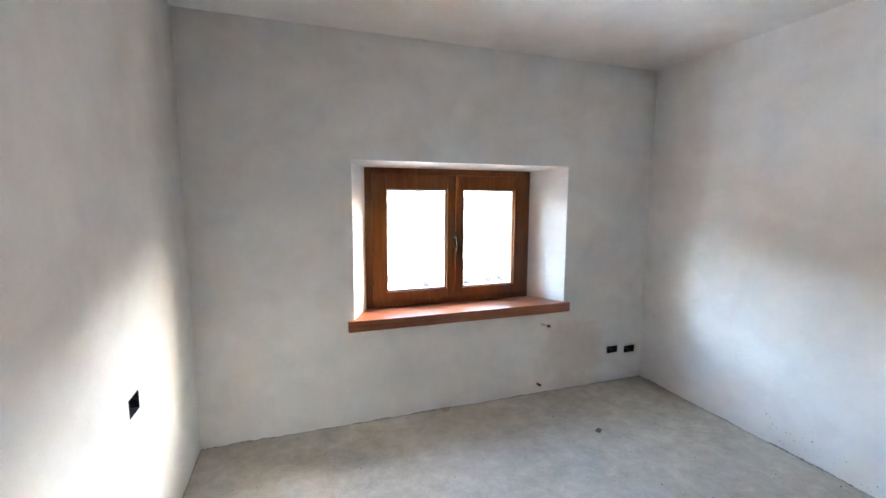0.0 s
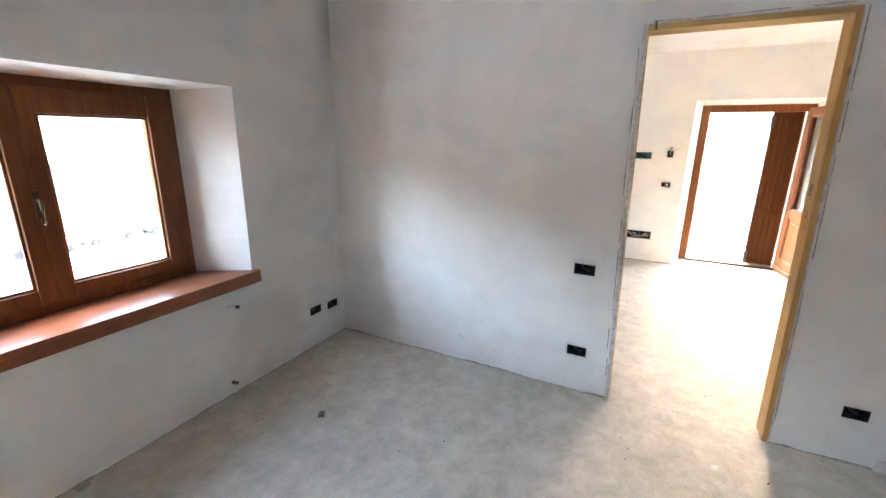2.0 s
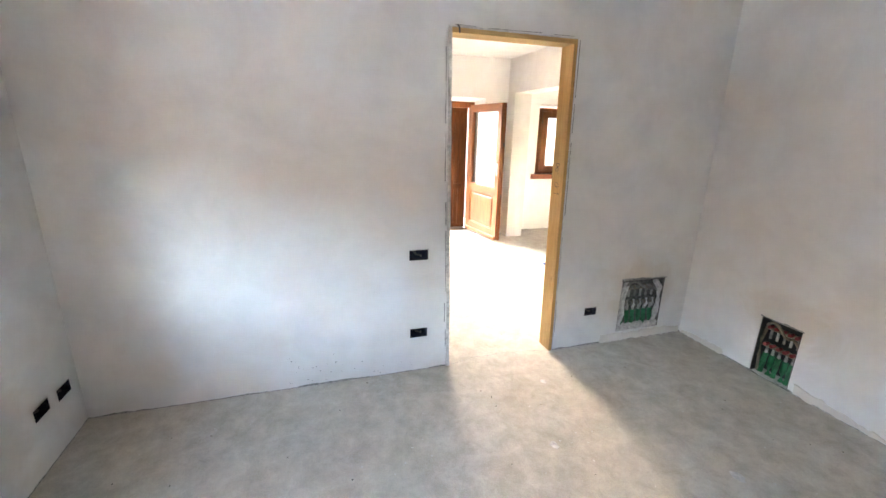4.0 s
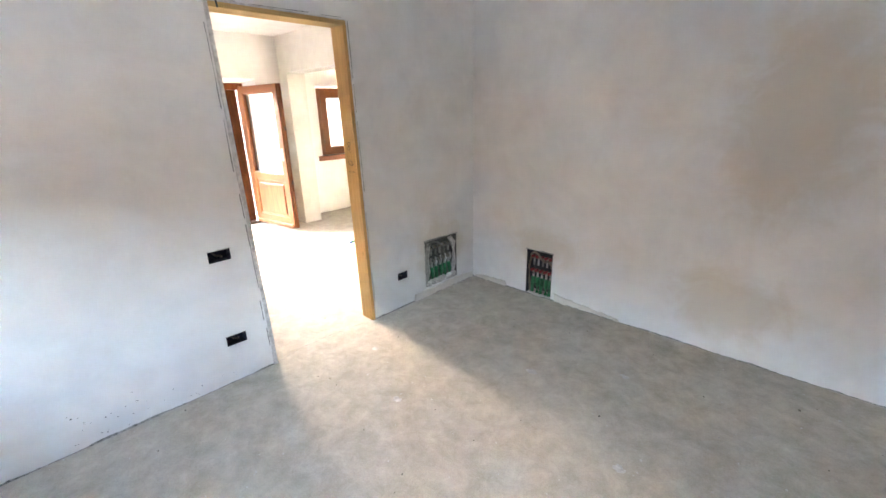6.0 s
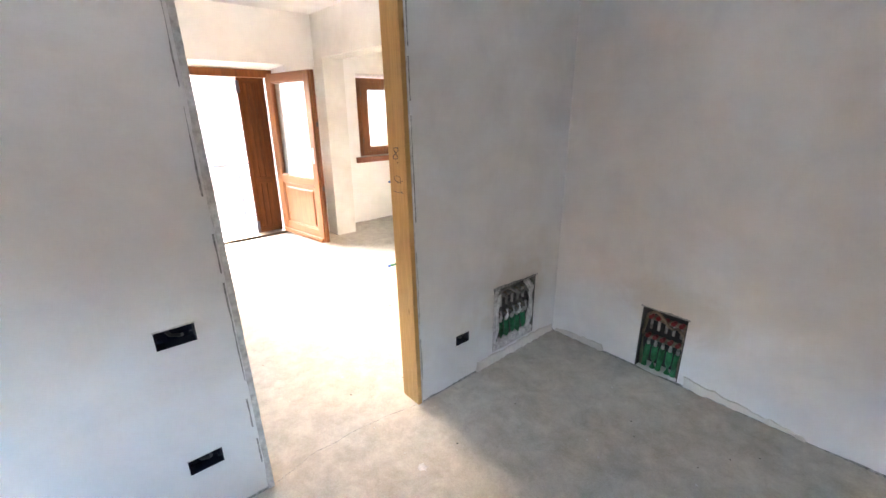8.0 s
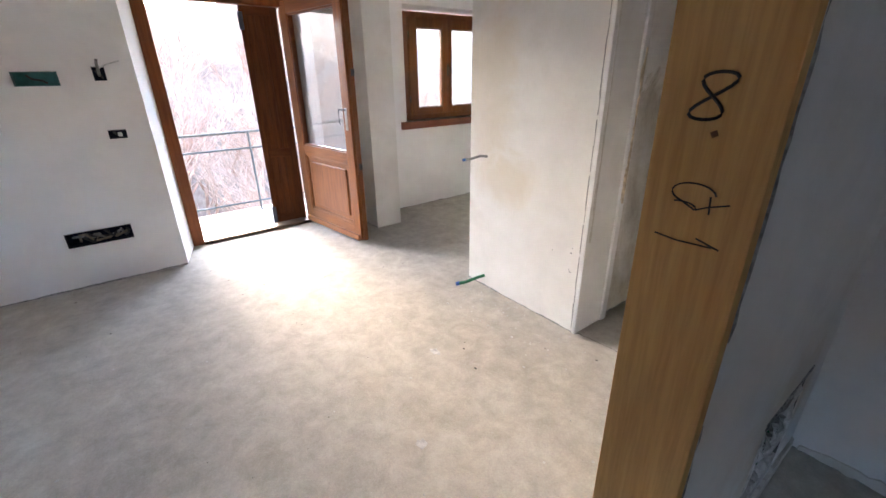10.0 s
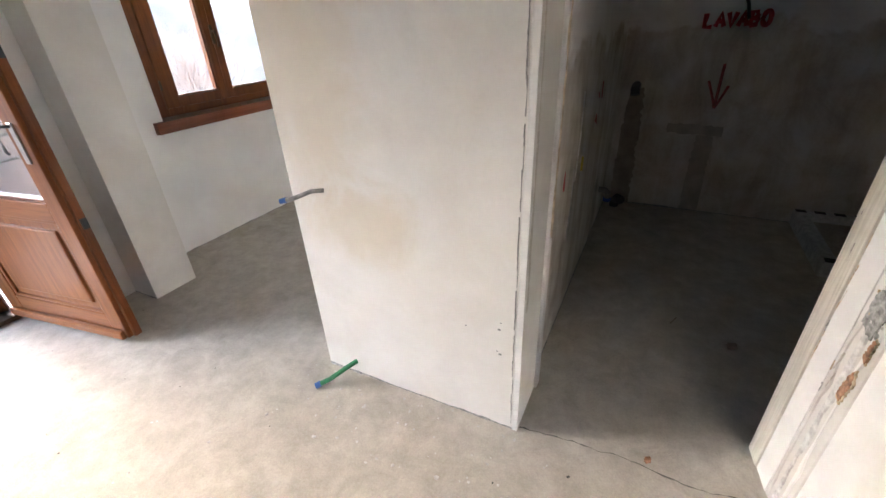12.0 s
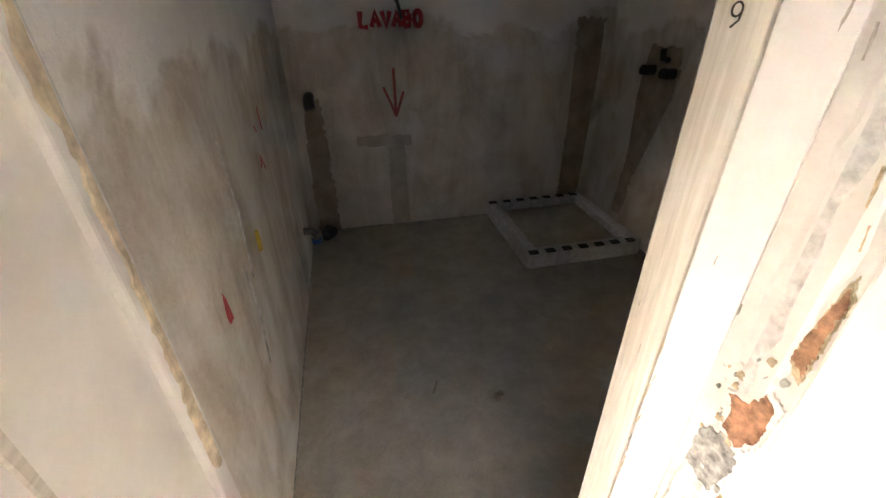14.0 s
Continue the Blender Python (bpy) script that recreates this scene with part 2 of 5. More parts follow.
M_DOUBLE = glass_mat("double_glazing", 3.0)
M_BLACK = flat("black_plastic", (0.02, 0.025, 0.035), 0.5)
M_TEAL = flat("teal_plastic", (0.03, 0.16, 0.16), 0.5)
M_STEEL = flat("steel", (0.45, 0.44, 0.42), 0.35, 0.9)
M_IRON = flat("painted_iron", (0.09, 0.10, 0.10), 0.5, 0.4)

# ---- mesh helpers ----


def link_mesh(name, bm, material, parent=None, label=""):
    me = bpy.data.meshes.new(name)
    bm.normal_update()
    bm.to_mesh(me)
    bm.free()
    mats = material if isinstance(material, (list, tuple)) else [material]
    for m in mats:
        me.materials.append(m)
    ob = new(name, me)
    if parent is not None:
        ob.parent = parent
    if label:
        tagged(ob, label)
    return ob


def part(name, bm, material, parent, label=""):
    return link_mesh(name, bm, material, parent, label)


def thing(name, label, category, at=(0, 0, 0), turn=0.0, group="", kind=""):
    e = new(name)
    e.empty_display_size = 0.1
    e.matrix_basis = pose(*at, 0, 0, turn)
    return tagged(e, label, category, group, kind)


def box(bm, x0, x1, y0, y1, z0, z1):
    x0, x1 = min(x0, x1), max(x0, x1)
    y0, y1 = min(y0, y1), max(y0, y1)
    z0, z1 = min(z0, z1), max(z0, z1)
    vs = [bm.verts.new((x, y, z)) for z in (z0, z1) for y in (y0, y1) for x in (x0, x1)]
    for q in ((0, 2, 3, 1), (4, 5, 7, 6), (0, 1, 5, 4), (2, 6, 7, 3), (0, 4, 6, 2), (1, 3, 7, 5)):
        bm.faces.new([vs[i] for i in q])
    return bm


def boxes(*bs, bevel=0.0, seg=2):
    bm = bmesh.new()
    for b in bs:
        box(bm, *b)
    if bevel:
        bmesh.ops.bevel(bm, geom=bm.edges[:], offset=bevel, segments=seg, affect="EDGES", profile=0.6)
    return bm


def tube(bm, pts, r, n=8, r_end=None):
    """A round bar along a line of points."""
    pts = [Vector(p) for p in pts]
    rings = []
    for i, p in enumerate(pts):
        d = (pts[min(i + 1, len(pts) - 1)] - pts[max(i - 1, 0)]).normalized()
        u = d.cross(Vector((0, 0, 1)))
        u = u.normalized() if u.length > 1e-3 else Vector((1, 0, 0))
        w = d.cross(u)
        k = r if r_end is None else r + (r_end - r) * i / (len(pts) - 1)
        rings.append([bm.verts.new(p + k * (math.cos(a) * u + math.sin(a) * w)) for a in [2 * math.pi * j / n for j in range(n)]])
    for a, b in zip(rings, rings[1:]):
        for j in range(n):
            bm.faces.new((a[j], a[(j + 1) % n], b[(j + 1) % n], b[j]))
    bm.faces.new(rings[0][::-1])
    bm.faces.new(rings[-1])
    return bm


def slab(name, axis, front, back, u0, u1, z0, z1, holes=(), niches=(), material=None, label="", edge=0.0):
    """A wall with thickness. axis 'y': the wall lies across y and u runs along x; 'x': the reverse. holes: ((u0, u1, z0, z1), (same at
    the back)); niches: (u0, u1, z0, z1, depth)."""
    rnd = random.Random(len(name) * 7 + 3)
    us, zs = {u0, u1}, {z0, z1}
    mu, mz = {}, {}
    for f, b in holes:
        us |= {max(u0, f[0]), min(u1, f[1])}
        zs |= {max(z0, f[2]), min(z1, f[3])}
        for i in (0, 1):
            mu[f[i]] = b[i]
            mz[f[i + 2]] = b[i + 2]
    for n in niches:
        us |= {n[0], n[1]}
        zs |= {n[2], n[3]}
    us, zs = sorted(us), sorted(zs)
    bm = bmesh.new()
    sgn = 1 if back > front else -1

    def P(u, d, z):
        return (u, d, z) if axis == "y" else (d, u, z)

    F = {(i, j): bm.verts.new(P(u, front, z)) for i, u in enumerate(us) for j, z in enumerate(zs)}
    B = {(i, j): bm.verts.new(P(mu.get(u, u), back, mz.get(z, z))) for i, u in enumerate(us) for j, z in enumerate(zs)}
    solid, pocket = {}, {}
    for i in range(len(us) - 1):
        for j in range(len(zs) - 1):
            cu, cz = (us[i] + us[i + 1]) / 2, (zs[j] + zs[j + 1]) / 2
            solid[i, j] = not any(f[0] < cu < f[1] and f[2] < cz < f[3] for f, b in holes)
            pocket[i, j] = next((n for n in niches if n[0] < cu < n[1] and n[2] < cz < n[3]), None)
    for (i, j), s in solid.items():
        if not s:
            continue
        c = [(i, j), (i + 1, j), (i + 1, j + 1), (i, j + 1)]
        if pocket[i, j] is None:
            bm.faces.new([F[k] for k in c])
        bm.faces.new([B[k] for k in c[::-1]])
        for (di, dj), (a, b2) in (((-1, 0), (3, 0)), ((1, 0), (1, 2)), ((0, -1), (0, 1)), ((0, 1), (2, 3))):
            if not solid.get((i + di, j + dj), False):
                bm.faces.new((F[c[a]], F[c[b2]], B[c[b2]], B[c[a]]))
    for n in niches:
        d = front + sgn * n[4]
        ring = [(n[0], n[2]), (n[1], n[2]), (n[1], n[3]), (n[0], n[3])]
        fr = [bm.verts.new(P(u, front, z)) for u, z in ring]
        bk = [bm.verts.new(P(u, d, z)) for u, z in ring]
        bm.faces.new(bk)
        for k in range(4):
            bm.faces.new((fr[k], fr[(k + 1) % 4], bk[(k + 1) % 4], bk[k]))
    bmesh.ops.remove_doubles(bm, verts=bm.verts[:], dist=1e-5)
    bmesh.ops.recalc_face_normals(bm, faces=bm.faces[:])
    bmesh.ops.delete(bm, geom=[v for v in bm.verts if not v.link_faces], context="VERTS")
    ob = link_mesh(name, bm, material)
    return tagged(ob, label, "wall", kind="structure")


# ---- the rooms ----
H_A, H_B = 2.62, 2.56
DOOR_Y0, DOOR_Y1, DOOR_Z = -2.867, -2.045, 2.115      # opening between the two rooms


def sock(u, z, w=0.11, h=0.06, d=0.05):
    return (u - w / 2, u + w / 2, z - h / 2, z + h / 2, d)


slab("wall_north", "y", 0.0, 0.36, -3.77, 0.12, 0.0, H_A + 0.2,
     [((-2.50, -0.83, 0.70, 1.82), (-2.335, -1.06, 0.70, 1.785))],
     [sock(-0.318, 0.285), sock(-0.135, 0.27)], M_PLASTER_N, "bare grey skimmed plaster wall with a deep splayed window recess")
slab("wall_west", "x", -3.465, -3.765, -4.34, 0.0, 0.0, H_A + 0.2, [], [sock(-0.96, 0.77, 0.10, 0.075)],
     M_PLASTER, "bare grey skimmed plaster wall")
slab("wall_south", "y", -4.10, -4.34, -3.465, 0.145, 0.0, H_A + 0.2, [], [(-0.857, -0.606, 0.002, 0.415, 0.12)],
     M_PLASTER_S, "grey-white plaster wall with damp ochre stains")
slab("wall_east", "x", 0.0, 0.12, -4.10, 0.0, 0.0, H_A + 0.2,
     [((DOOR_Y0, DOOR_Y1, 0.0, DOOR_Z), (DOOR_Y0, DOOR_Y1, 0.0, DOOR_Z))],
     [sock(-1.862, 0.812, 0.12, 0.065), sock(-1.865, 0.277, 0.115, 0.062), sock(-3.195, 0.28, 0.10, 0.06), (-3.86, -3.455, 0.075, 0.50, 0.095)],
     M_PLASTER_E, "bare grey plaster wall with a rough door opening")
slab("wall_balcony", "x", 3.48, 3.96, -4.07, 0.36, 0.0, H_B + 0.2,
     [((-3.72, -2.48, 0.0, 2.02), (-3.69, -2.60, 0.0, 1.99))],
     [sock(-2.286, 1.395, 0.065, 0.08), sock(-2.287, 1.02, 0.10, 0.055), (-2.08, -1.87, 1.33, 1.41, 0.06), (-2.20, -1.83, 0.30, 0.40, 0.06)],
     M_PLASTER_B, "smooth white plaster wall with a deep balcony door recess")
slab("wall_partition", "y", -4.07, -4.33, 0.145, 3.96, 0.0, H_B + 0.2,
     [((0.145, 0.992, 0.0, 2.10), (0.145, 0.992, 0.0, 2.10)), ((1.91, 3.26, 0.0, 2.095), (1.91, 3.26, 0.0, 2.095))],
     [], M_PLASTER_SB, "off-white plaster partition with ochre damp marks and two openings")
slab("wall_alcove", "x", 3.65, 3.96, -6.6, -4.33, 0.0, H_B + 0.2,
     [((-6.0, -4.70, 0.90, 1.98), (-5.95, -4.80, 0.90, 1.95))], [], M_PLASTER_B, "white plaster wall below a brown wooden window")
slab("wall_alcove_south", "y", -6.6, -6.8, 1.76, 3.96, 0.0, H_B + 0.2, [], [], M_PLASTER_B, "white plaster wall")
slab("wall_alcove_west", "x", 1.91, 1.79, -6.6, -4.33, 0.0, H_B + 0.2, [], [], M_PLASTER_B, "white plaster wall")
slab("wall_hall_north", "y", 0.0, 0.36, 0.12, 3.48, 0.0, H_B + 0.2, [((1.15, 2.15, 0.86, 2.0), (1.27, 2.03, 0.86, 1.965))], [], M_PLASTER_B, "white plaster wall with a window recess")
slab("wall_bath_east", "x", 1.015, 1.095, -6.6, -4.33, 0.0, H_B + 0.2, [], [], M_BATH, "rough rendered bathroom wall")
slab("wall_bath_south", "y", -6.6, -6.8, -1.3, 1.095, 0.0, H_B + 0.2, [], [], M_BATH, "rough rendered bathroom wall")
slab("wall_bath_west", "x", -1.10, -1.3, -6.6, -4.34, 0.0, H_B + 0.2, [], [], M_BATH, "rough rendered bathroom wall")

for v in bpy.data.objects["wall_east"].data.vertices:
    if v.co.x > 0.1 and v.co.y < -4.0:
        v.co.x = 0.165
# the doorway stands a little out of plumb
LEAN = Matrix(((1, 0, 0, 0), (0, 1, 0.042 / 2.115, -0.021), (0, 0, 1, 0), (0, 0, 0, 1)))
for v in bpy.data.objects["wall_east"].data.vertices:
    if DOOR_Y0 - 0.001 < v.co.y < DOOR_Y1 + 0.001 and v.co.z < DOOR_Z + 0.001:
        v.co = LEAN @ v.co

tagged(link_mesh("floor", boxes((-3.765, 3.86, -6.8, 0.36, -0.25, 0.0)), M_FLOOR), "dusty bare concrete screed floor", "floor", kind="structure")
tagged(link_mesh("ceiling", boxes((-3.765, 0.06, -4.34, 0.36, H_A, H_A + 0.2)), M_CEIL), "plastered pale grey ceiling", "ceiling", kind="structure")
tagged(link_mesh("ceiling_hall", boxes((0.06, 3.96, -6.8, 0.36, H_B, H_B + 0.26), (-1.3, 0.06, -6.8, -4.34, H_B, H_B + 0.26)), M_CEIL),
       "plastered white ceiling", "ceiling", kind="structure")

# ---- windows and doors ----


def casement(name, label, width, height, glass, matrix, wood_v, wood_h, split):
    """A two-sash wooden window. Local x along the wall, y outward, z up from the frame's foot. glass: (left, right, foot, head)
    of the whole glazed field; split: the two inner edges of the panes."""
    e = thing(name, label, "window", kind="structure")
    e.matrix_basis = matrix
    f = 0.065
    part("window_frame", boxes((0, f, 0, 0.075, 0, height), (width - f, width, 0, 0.075, 0, height),
                               (f, width - f, 0, 0.075, height - f, height), (f, width - f, 0, 0.075, 0, f), bevel=0.004), wood_v, e)
    gl, gr, gb, gt = glass
    mid = (split[0] + split[1]) / 2
    for a0, a1, g0, g1, nm in ((f - 0.012, mid, gl, split[0], 0), (mid, width - f + 0.012, split[1], gr, 1)):
        y0, y1 = -0.018, 0.055
        lo, hi = f - 0.012, height - f + 0.012
        sash = part("sash", boxes((a0, g0, y0, y1, lo, hi), (g1, a1, y0, y1, lo, hi), (g0, g1, y0 + 0.001, y1, gt, hi), (g0, g1, y0 + 0.001, y1, lo, gb),
                                  bevel=0.006), wood_v, e)
        p = part("pane", boxes((g0 - 0.01, g1 + 0.01, 0.016, 0.020, gb - 0.01, gt + 0.01)), M_GLASS, sash)
        p.visible_shadow = False
        bead = 0.012
        part("glazing_bead", boxes((g0, g0 + bead, -0.004, 0.012, gb, gt), (g1 - bead, g1, -0.004, 0.012, gb, gt),
                                   (g0 + bead, g1 - bead, -0.004, 0.012, gt - bead, gt), (g0 + bead, g1 - bead, -0.004, 0.012, gb, gb + bead), bevel=0.003),
             wood_h, sash)
        for hz in (0.2, 0.8):
            hx = a0 if nm == 0 else a1
            bm = bmesh.new()
            tube(bm, [(hx, -0.022, height * hz - 0.03), (hx, -0.022, height * hz + 0.03)], 0.007, 8)
            part("hinge", bm, M_BRONZE, sash)
    handle = part("handle", boxes((mid - 0.012, mid + 0.012, -0.026, -0.018, height * 0.42, height * 0.54), bevel=0.002), M_BRONZE, e, "dark bronze lever handle")
    bm = bmesh.new()
    tube(bm, [(mid, -0.02, height * 0.50), (mid, -0.055, height * 0.50), (mid, -0.058, height * 0.47), (mid, -0.058, height * 0.40)], 0.008, 8)
    part("lever", bm, M_BRONZE, handle)
    return e


M_BRONZE = flat("dark_bronze", (0.10, 0.07, 0.045), 0.4, 0.7)
casement("window_1", "brown stained wooden two-sash window, closed, in a deep plaster recess", 1.365, 1.06,
         (0.154, 1.220, 0.125, 0.90), pose(-2.38, 0.262, 0.742), M_WOOD, M_WOOD_H, (0.632, 0.765))
casement("window_3", "brown stained wooden two-sash window, closed, in the hall's deep recess", 0.84, 1.10,
         (0.120, 0.720, 0.115, 0.98), pose(1.23, 0.262, 0.870), M_WOOD, M_WOOD_H, (0.385, 0.455))
casement("window_2", "dark brown wooden two-sash window, closed, above a wooden sill", 1.18, 1.03,
         (0.155, 1.025, 0.12, 0.89), pose(3.775, -4.775, 0.91, 0, 0, -90), M_WOOD, M_WOOD_HY, (0.49, 0.61))

sill = thing("window_sill", "reddish brown polished wooden sill with a square nosing under the window", "window sill", kind="structure")
part("board", boxes((-2.498, -0.832, -0.001, 0.262, 0.690, 0.747)), M_SILL, sill)
part("nosing", boxes((-2.545, -0.798, -0.042, -0.001, 0.672, 0.748), bevel=0.004), M_SILL, sill)
sill2 = thing("window_sill_alcove", "reddish brown wooden sill with a square nosing under the alcove window", "window sill", kind="structure")
part("board", boxes((3.651, 3.78, -5.998, -4.702, 0.87, 0.912)), M_SILL_Y, sill2)
part("nosing", boxes((3.61, 3.651, -6.05, -4.63, 0.838, 0.913), bevel=0.004), M_SILL_Y, sill2)

# balcony door: frame in the recess, leaf swung into the room, solid shutter folded out
door = thing("door_balcony", "brown stained wooden balcony door standing wide open into the room", "door", kind="structure")
part("door_frame", boxes((3.86, 3.94, -2.665, -2.575, 0.0, 1.985), (3.86, 3.94, -3.715, -3.635, 0.0, 1.985), (3.86, 3.94, -3.635, -2.665, 1.90, 1.985), bevel=0.005),
     M_WOOD, door)
part("threshold", boxes((3.84, 3.97, -3.635, -2.665, 0.0, 0.028), bevel=0.004), M_BRONZE, door, "dark metal-edged threshold")
leaf = thing("door_leaf", "golden brown wooden door leaf, glazed above a raised panel", "door", (3.88, -3.655, 0.03), 188.5)
LW, LH = 0.90, 1.91
part("stile", boxes((0.0, 0.095, -0.03, 0.03, 0, LH), bevel=0.005), M_OAK, leaf)
part("stile", boxes((LW - 0.10, LW, -0.03, 0.03, 0, LH), bevel=0.005), M_OAK, leaf)
part("top_rail", boxes((0.095, LW - 0.10, -0.029, 0.029, LH - 0.095, LH), bevel=0.004), M_OAK_H, leaf)
part("middle_rail", boxes((0.095, LW - 0.10, -0.029, 0.029, 0.655, 0.745), bevel=0.004), M_OAK_H, leaf)
part("bottom_rail", boxes((0.095, LW - 0.10, -0.029, 0.029, 0.0, 0.135), bevel=0.004), M_OAK_H, leaf)
lp = part("panel", boxes((0.09, LW - 0.095, -0.012, 0.012, 0.13, 0.66)), M_OAK, leaf)
part("raised_field", boxes((0.15, LW - 0.155, -0.024, 0.024, 0.19, 0.60), bevel=0.011), M_OAK, lp)
part("moulding", boxes((0.095, 0.112, -0.024, 0.024, 0.135, 0.655), (LW - 0.117, LW - 0.10, -0.024, 0.024, 0.135, 0.655),
                       (0.112, LW - 0.117, -0.024, 0.024, 0.135, 0.152), (0.112, LW - 0.117, -0.024, 0.024, 0.638, 0.655), bevel=0.005), M_OAK_H, lp)
lg = part("pane", boxes((0.09, LW - 0.095, -0.003, 0.003, 0.74, LH - 0.09)), M_DOUBLE, leaf)
lg.visible_shadow = False
part("glazing_bead", boxes((0.095, 0.109, -0.02, 0.02, 0.745, LH - 0.095), (LW - 0.114, LW - 0.10, -0.02, 0.02, 0.745, LH - 0.095),
                           (0.109, LW - 0.114, -0.02, 0.02, 0.745, 0.759), (0.109, LW - 0.114, -0.02, 0.02, LH - 0.109, LH - 0.095), bevel=0.004), M_WOOD_H, leaf)
part("weather_bar", boxes((0.01, LW - 0.01, -0.055, -0.03, 0.0, 0.05), bevel=0.010), M_OAK_H, leaf)
part("rebate", boxes((LW, LW + 0.022, -0.008, 0.028, 0.0, LH), bevel=0.003), M_WOOD, leaf, "dark brown rebated edge")
bm = boxes((LW - 0.068, LW - 0.038, -0.036, -0.03, 0.93, 1.10), bevel=0.003)
hd = part("handle_plate", bm, M_STEEL, leaf, "grey metal handle plate")
bm = bmesh.new()
tube(bm, [(LW - 0.053, -0.034, 1.085), (LW - 0.06, -0.055, 1.088), (LW - 0.105, -0.060, 1.088), (LW - 0.110, -0.060, 1.075), (LW - 0.110, -0.060, 0.985), (LW - 0.098, -0.060, 0.978)], 0.006, 10)
part("lever", bm, M_IRON, hd, "thin dark bent door lever")
for z in (0.25, 0.95, 1.65):
    bm = bmesh.new()
    tube(bm, [(-0.004, 0.034, z - 0.04), (-0.004, 0.034, z + 0.04)], 0.009, 8)
    part("hinge", bm, M_STEEL, leaf)
for z in (0.62, 1.33):
    part("lock_keep", boxes((LW + 0.022, LW + 0.034, -0.004, 0.022, z, z + 0.05), bevel=0.002), M_BLACK, leaf)

shutter = thing("shutter", "dark brown planked wooden shutter leaf folded against the balcony door frame", "shutter", (3.962, -3.625, -0.011), 63.0)
SW, SH = 0.305, 1.945
part("stile", boxes((0.0, 0.055, -0.020, 0.020, 0, SH), bevel=0.004), M_SHUT, shutter)
part("stile", boxes((SW - 0.055, SW, -0.020, 0.020, 0, SH), bevel=0.004), M_SHUT, shutter)
for z0, z1 in ((0, 0.09), (0.66, 0.74), (SH - 0.09, SH)):
    part("rail", boxes((0.055, SW - 0.055, -0.019, 0.019, z0, z1), bevel=0.004), M_SHUT_H, shutter)
for z0, z1 in ((0.09, 0.66), (0.74, SH - 0.09)):
    for k in range(3):
        x0 = 0.053 + (SW - 0.106) * k / 3
        part("plank", boxes((x0 + 0.001, x0 + (SW - 0.106) / 3 - 0.001, -0.013, 0.013, z0 - 0.008, z1 + 0.008), bevel=0.005), M_SHUT, shutter)
for z0, z1 in ((0.0, 0.17), (SH - 0.20, SH - 0.06)):
    part("iron_strap", boxes((SW - 0.030, SW + 0.010, -0.026, 0.026, z0, z1), bevel=0.003), M_BLACK, shutter, "black iron corner strap")

# timber lining of the inner doorway
M_BEAD = flat("grey_mortar", (0.30, 0.30, 0.285), 0.9, 0.0, 0.3, 60.0)
M_DARK = flat("dark_mortar", (0.13, 0.125, 0.115), 0.95, 0.0, 0.3, 50.0)
M_LIGHTMORTAR = flat("pale_mortar", (0.56, 0.55, 0.53), 0.9, 0.0, 0.15, 40.0)
lining = thing("door_lining", "raw pine subframe boards lining the unfinished doorway", "door frame", kind="structure")
jr = part("jamb_board", boxes((-0.006, 0.128, DOOR_Y0, DOOR_Y0 + 0.026, 0.0, DOOR_Z - 0.026), bevel=0.002), M_PINE, lining)
jl = part("jamb_board", boxes((0.004, 0.128, DOOR_Y1 - 0.016, DOOR_Y1, 0.0, DOOR_Z - 0.026), bevel=0.002), M_PINE, lining)
part("plaster_edge", boxes((-0.007, 0.004, DOOR_Y1 - 0.017, DOOR_Y1 + 0.004, 0.0, DOOR_Z), bevel=0.003), M_LIGHTMORTAR, lining, "pale plaster edge over the board")
part("head_board", boxes((-0.006, 0.128, DOOR_Y0, DOOR_Y1, DOOR_Z - 0.026, DOOR_Z), bevel=0.002), M_PINE_H, lining)
M_REDF = flat("faded_red_paint", (0.36, 0.09, 0.08), 0.7, 0.0, 0.25, 60.0)
M_KNOT = flat("dark_knot", (0.20, 0.09, 0.03), 0.7)
M_INK = flat("black_ink", (0.015, 0.013, 0.012), 0.5)
M_RED = flat("red_paint", (0.42, 0.02, 0.03), 0.6)


def stroke(lines, place, r=0.003):
    """Brush strokes. lines: polylines in (across, up); place turns them into the world."""
    bm = bmesh.new()
    for ln in lines:
        tube(bm, [place(a, b) for a, b in ln], r, 6)
    return bm


def arc(cx, cy, rx, ry, a0, a1, n=12):
    return [(cx + rx * math.cos(radians(a0 + (a1 - a0) * i / n)), cy + ry * math.sin(radians(a0 + (a1 - a0) * i / n))) for i in range(n + 1)]


def eight(s):
    return [[(0.30 * s * math.sin(2 * t), 0.5 * s * math.cos(t) + 0.5 * s) for t in [2 * math.pi * i / 28 for i in range(29)]]]


yj = DOOR_Y0 + 0.0265
part("writing", stroke(eight(0.052), lambda a, b: (0.068 - a * 1.15 - (b - 0.026) * 0.25, yj, 1.318 + b), 0.0021), M_INK, jr, "black handwritten figure 8")
part("writing", stroke([arc(0.014, 0.022, 0.026, 0.013, 175, -60, 14) + arc(0.026, 0.004, 0.018, 0.006, 60, 200, 8)[::-1], [(0.008, 0.002), (-0.004, 0.008), (-0.028, 0.016)],
                        [(-0.006, 0.022), (-0.008, 0.0)], [(0.052, -0.040), (0.024, -0.043), (-0.020, -0.041)], [(0.0, -0.034), (-0.028, -0.042)]],
                       lambda a, b: (0.052 + a, yj, 1.208 + b), 0.0011), M_INK, jr, "black pencilled builder's mark")
part("knot", stroke([[(0.0, 0.0), (0.003, 0.006)]], lambda a, b: (0.056 + a, yj - 0.0012, 1.300 + b), 0.004), M_KNOT, jr, "dark resin knot")

for o in lining.children_recursive:
    o.data.transform(LEAN)

# ragged mortar bead round the doorway, on the room side


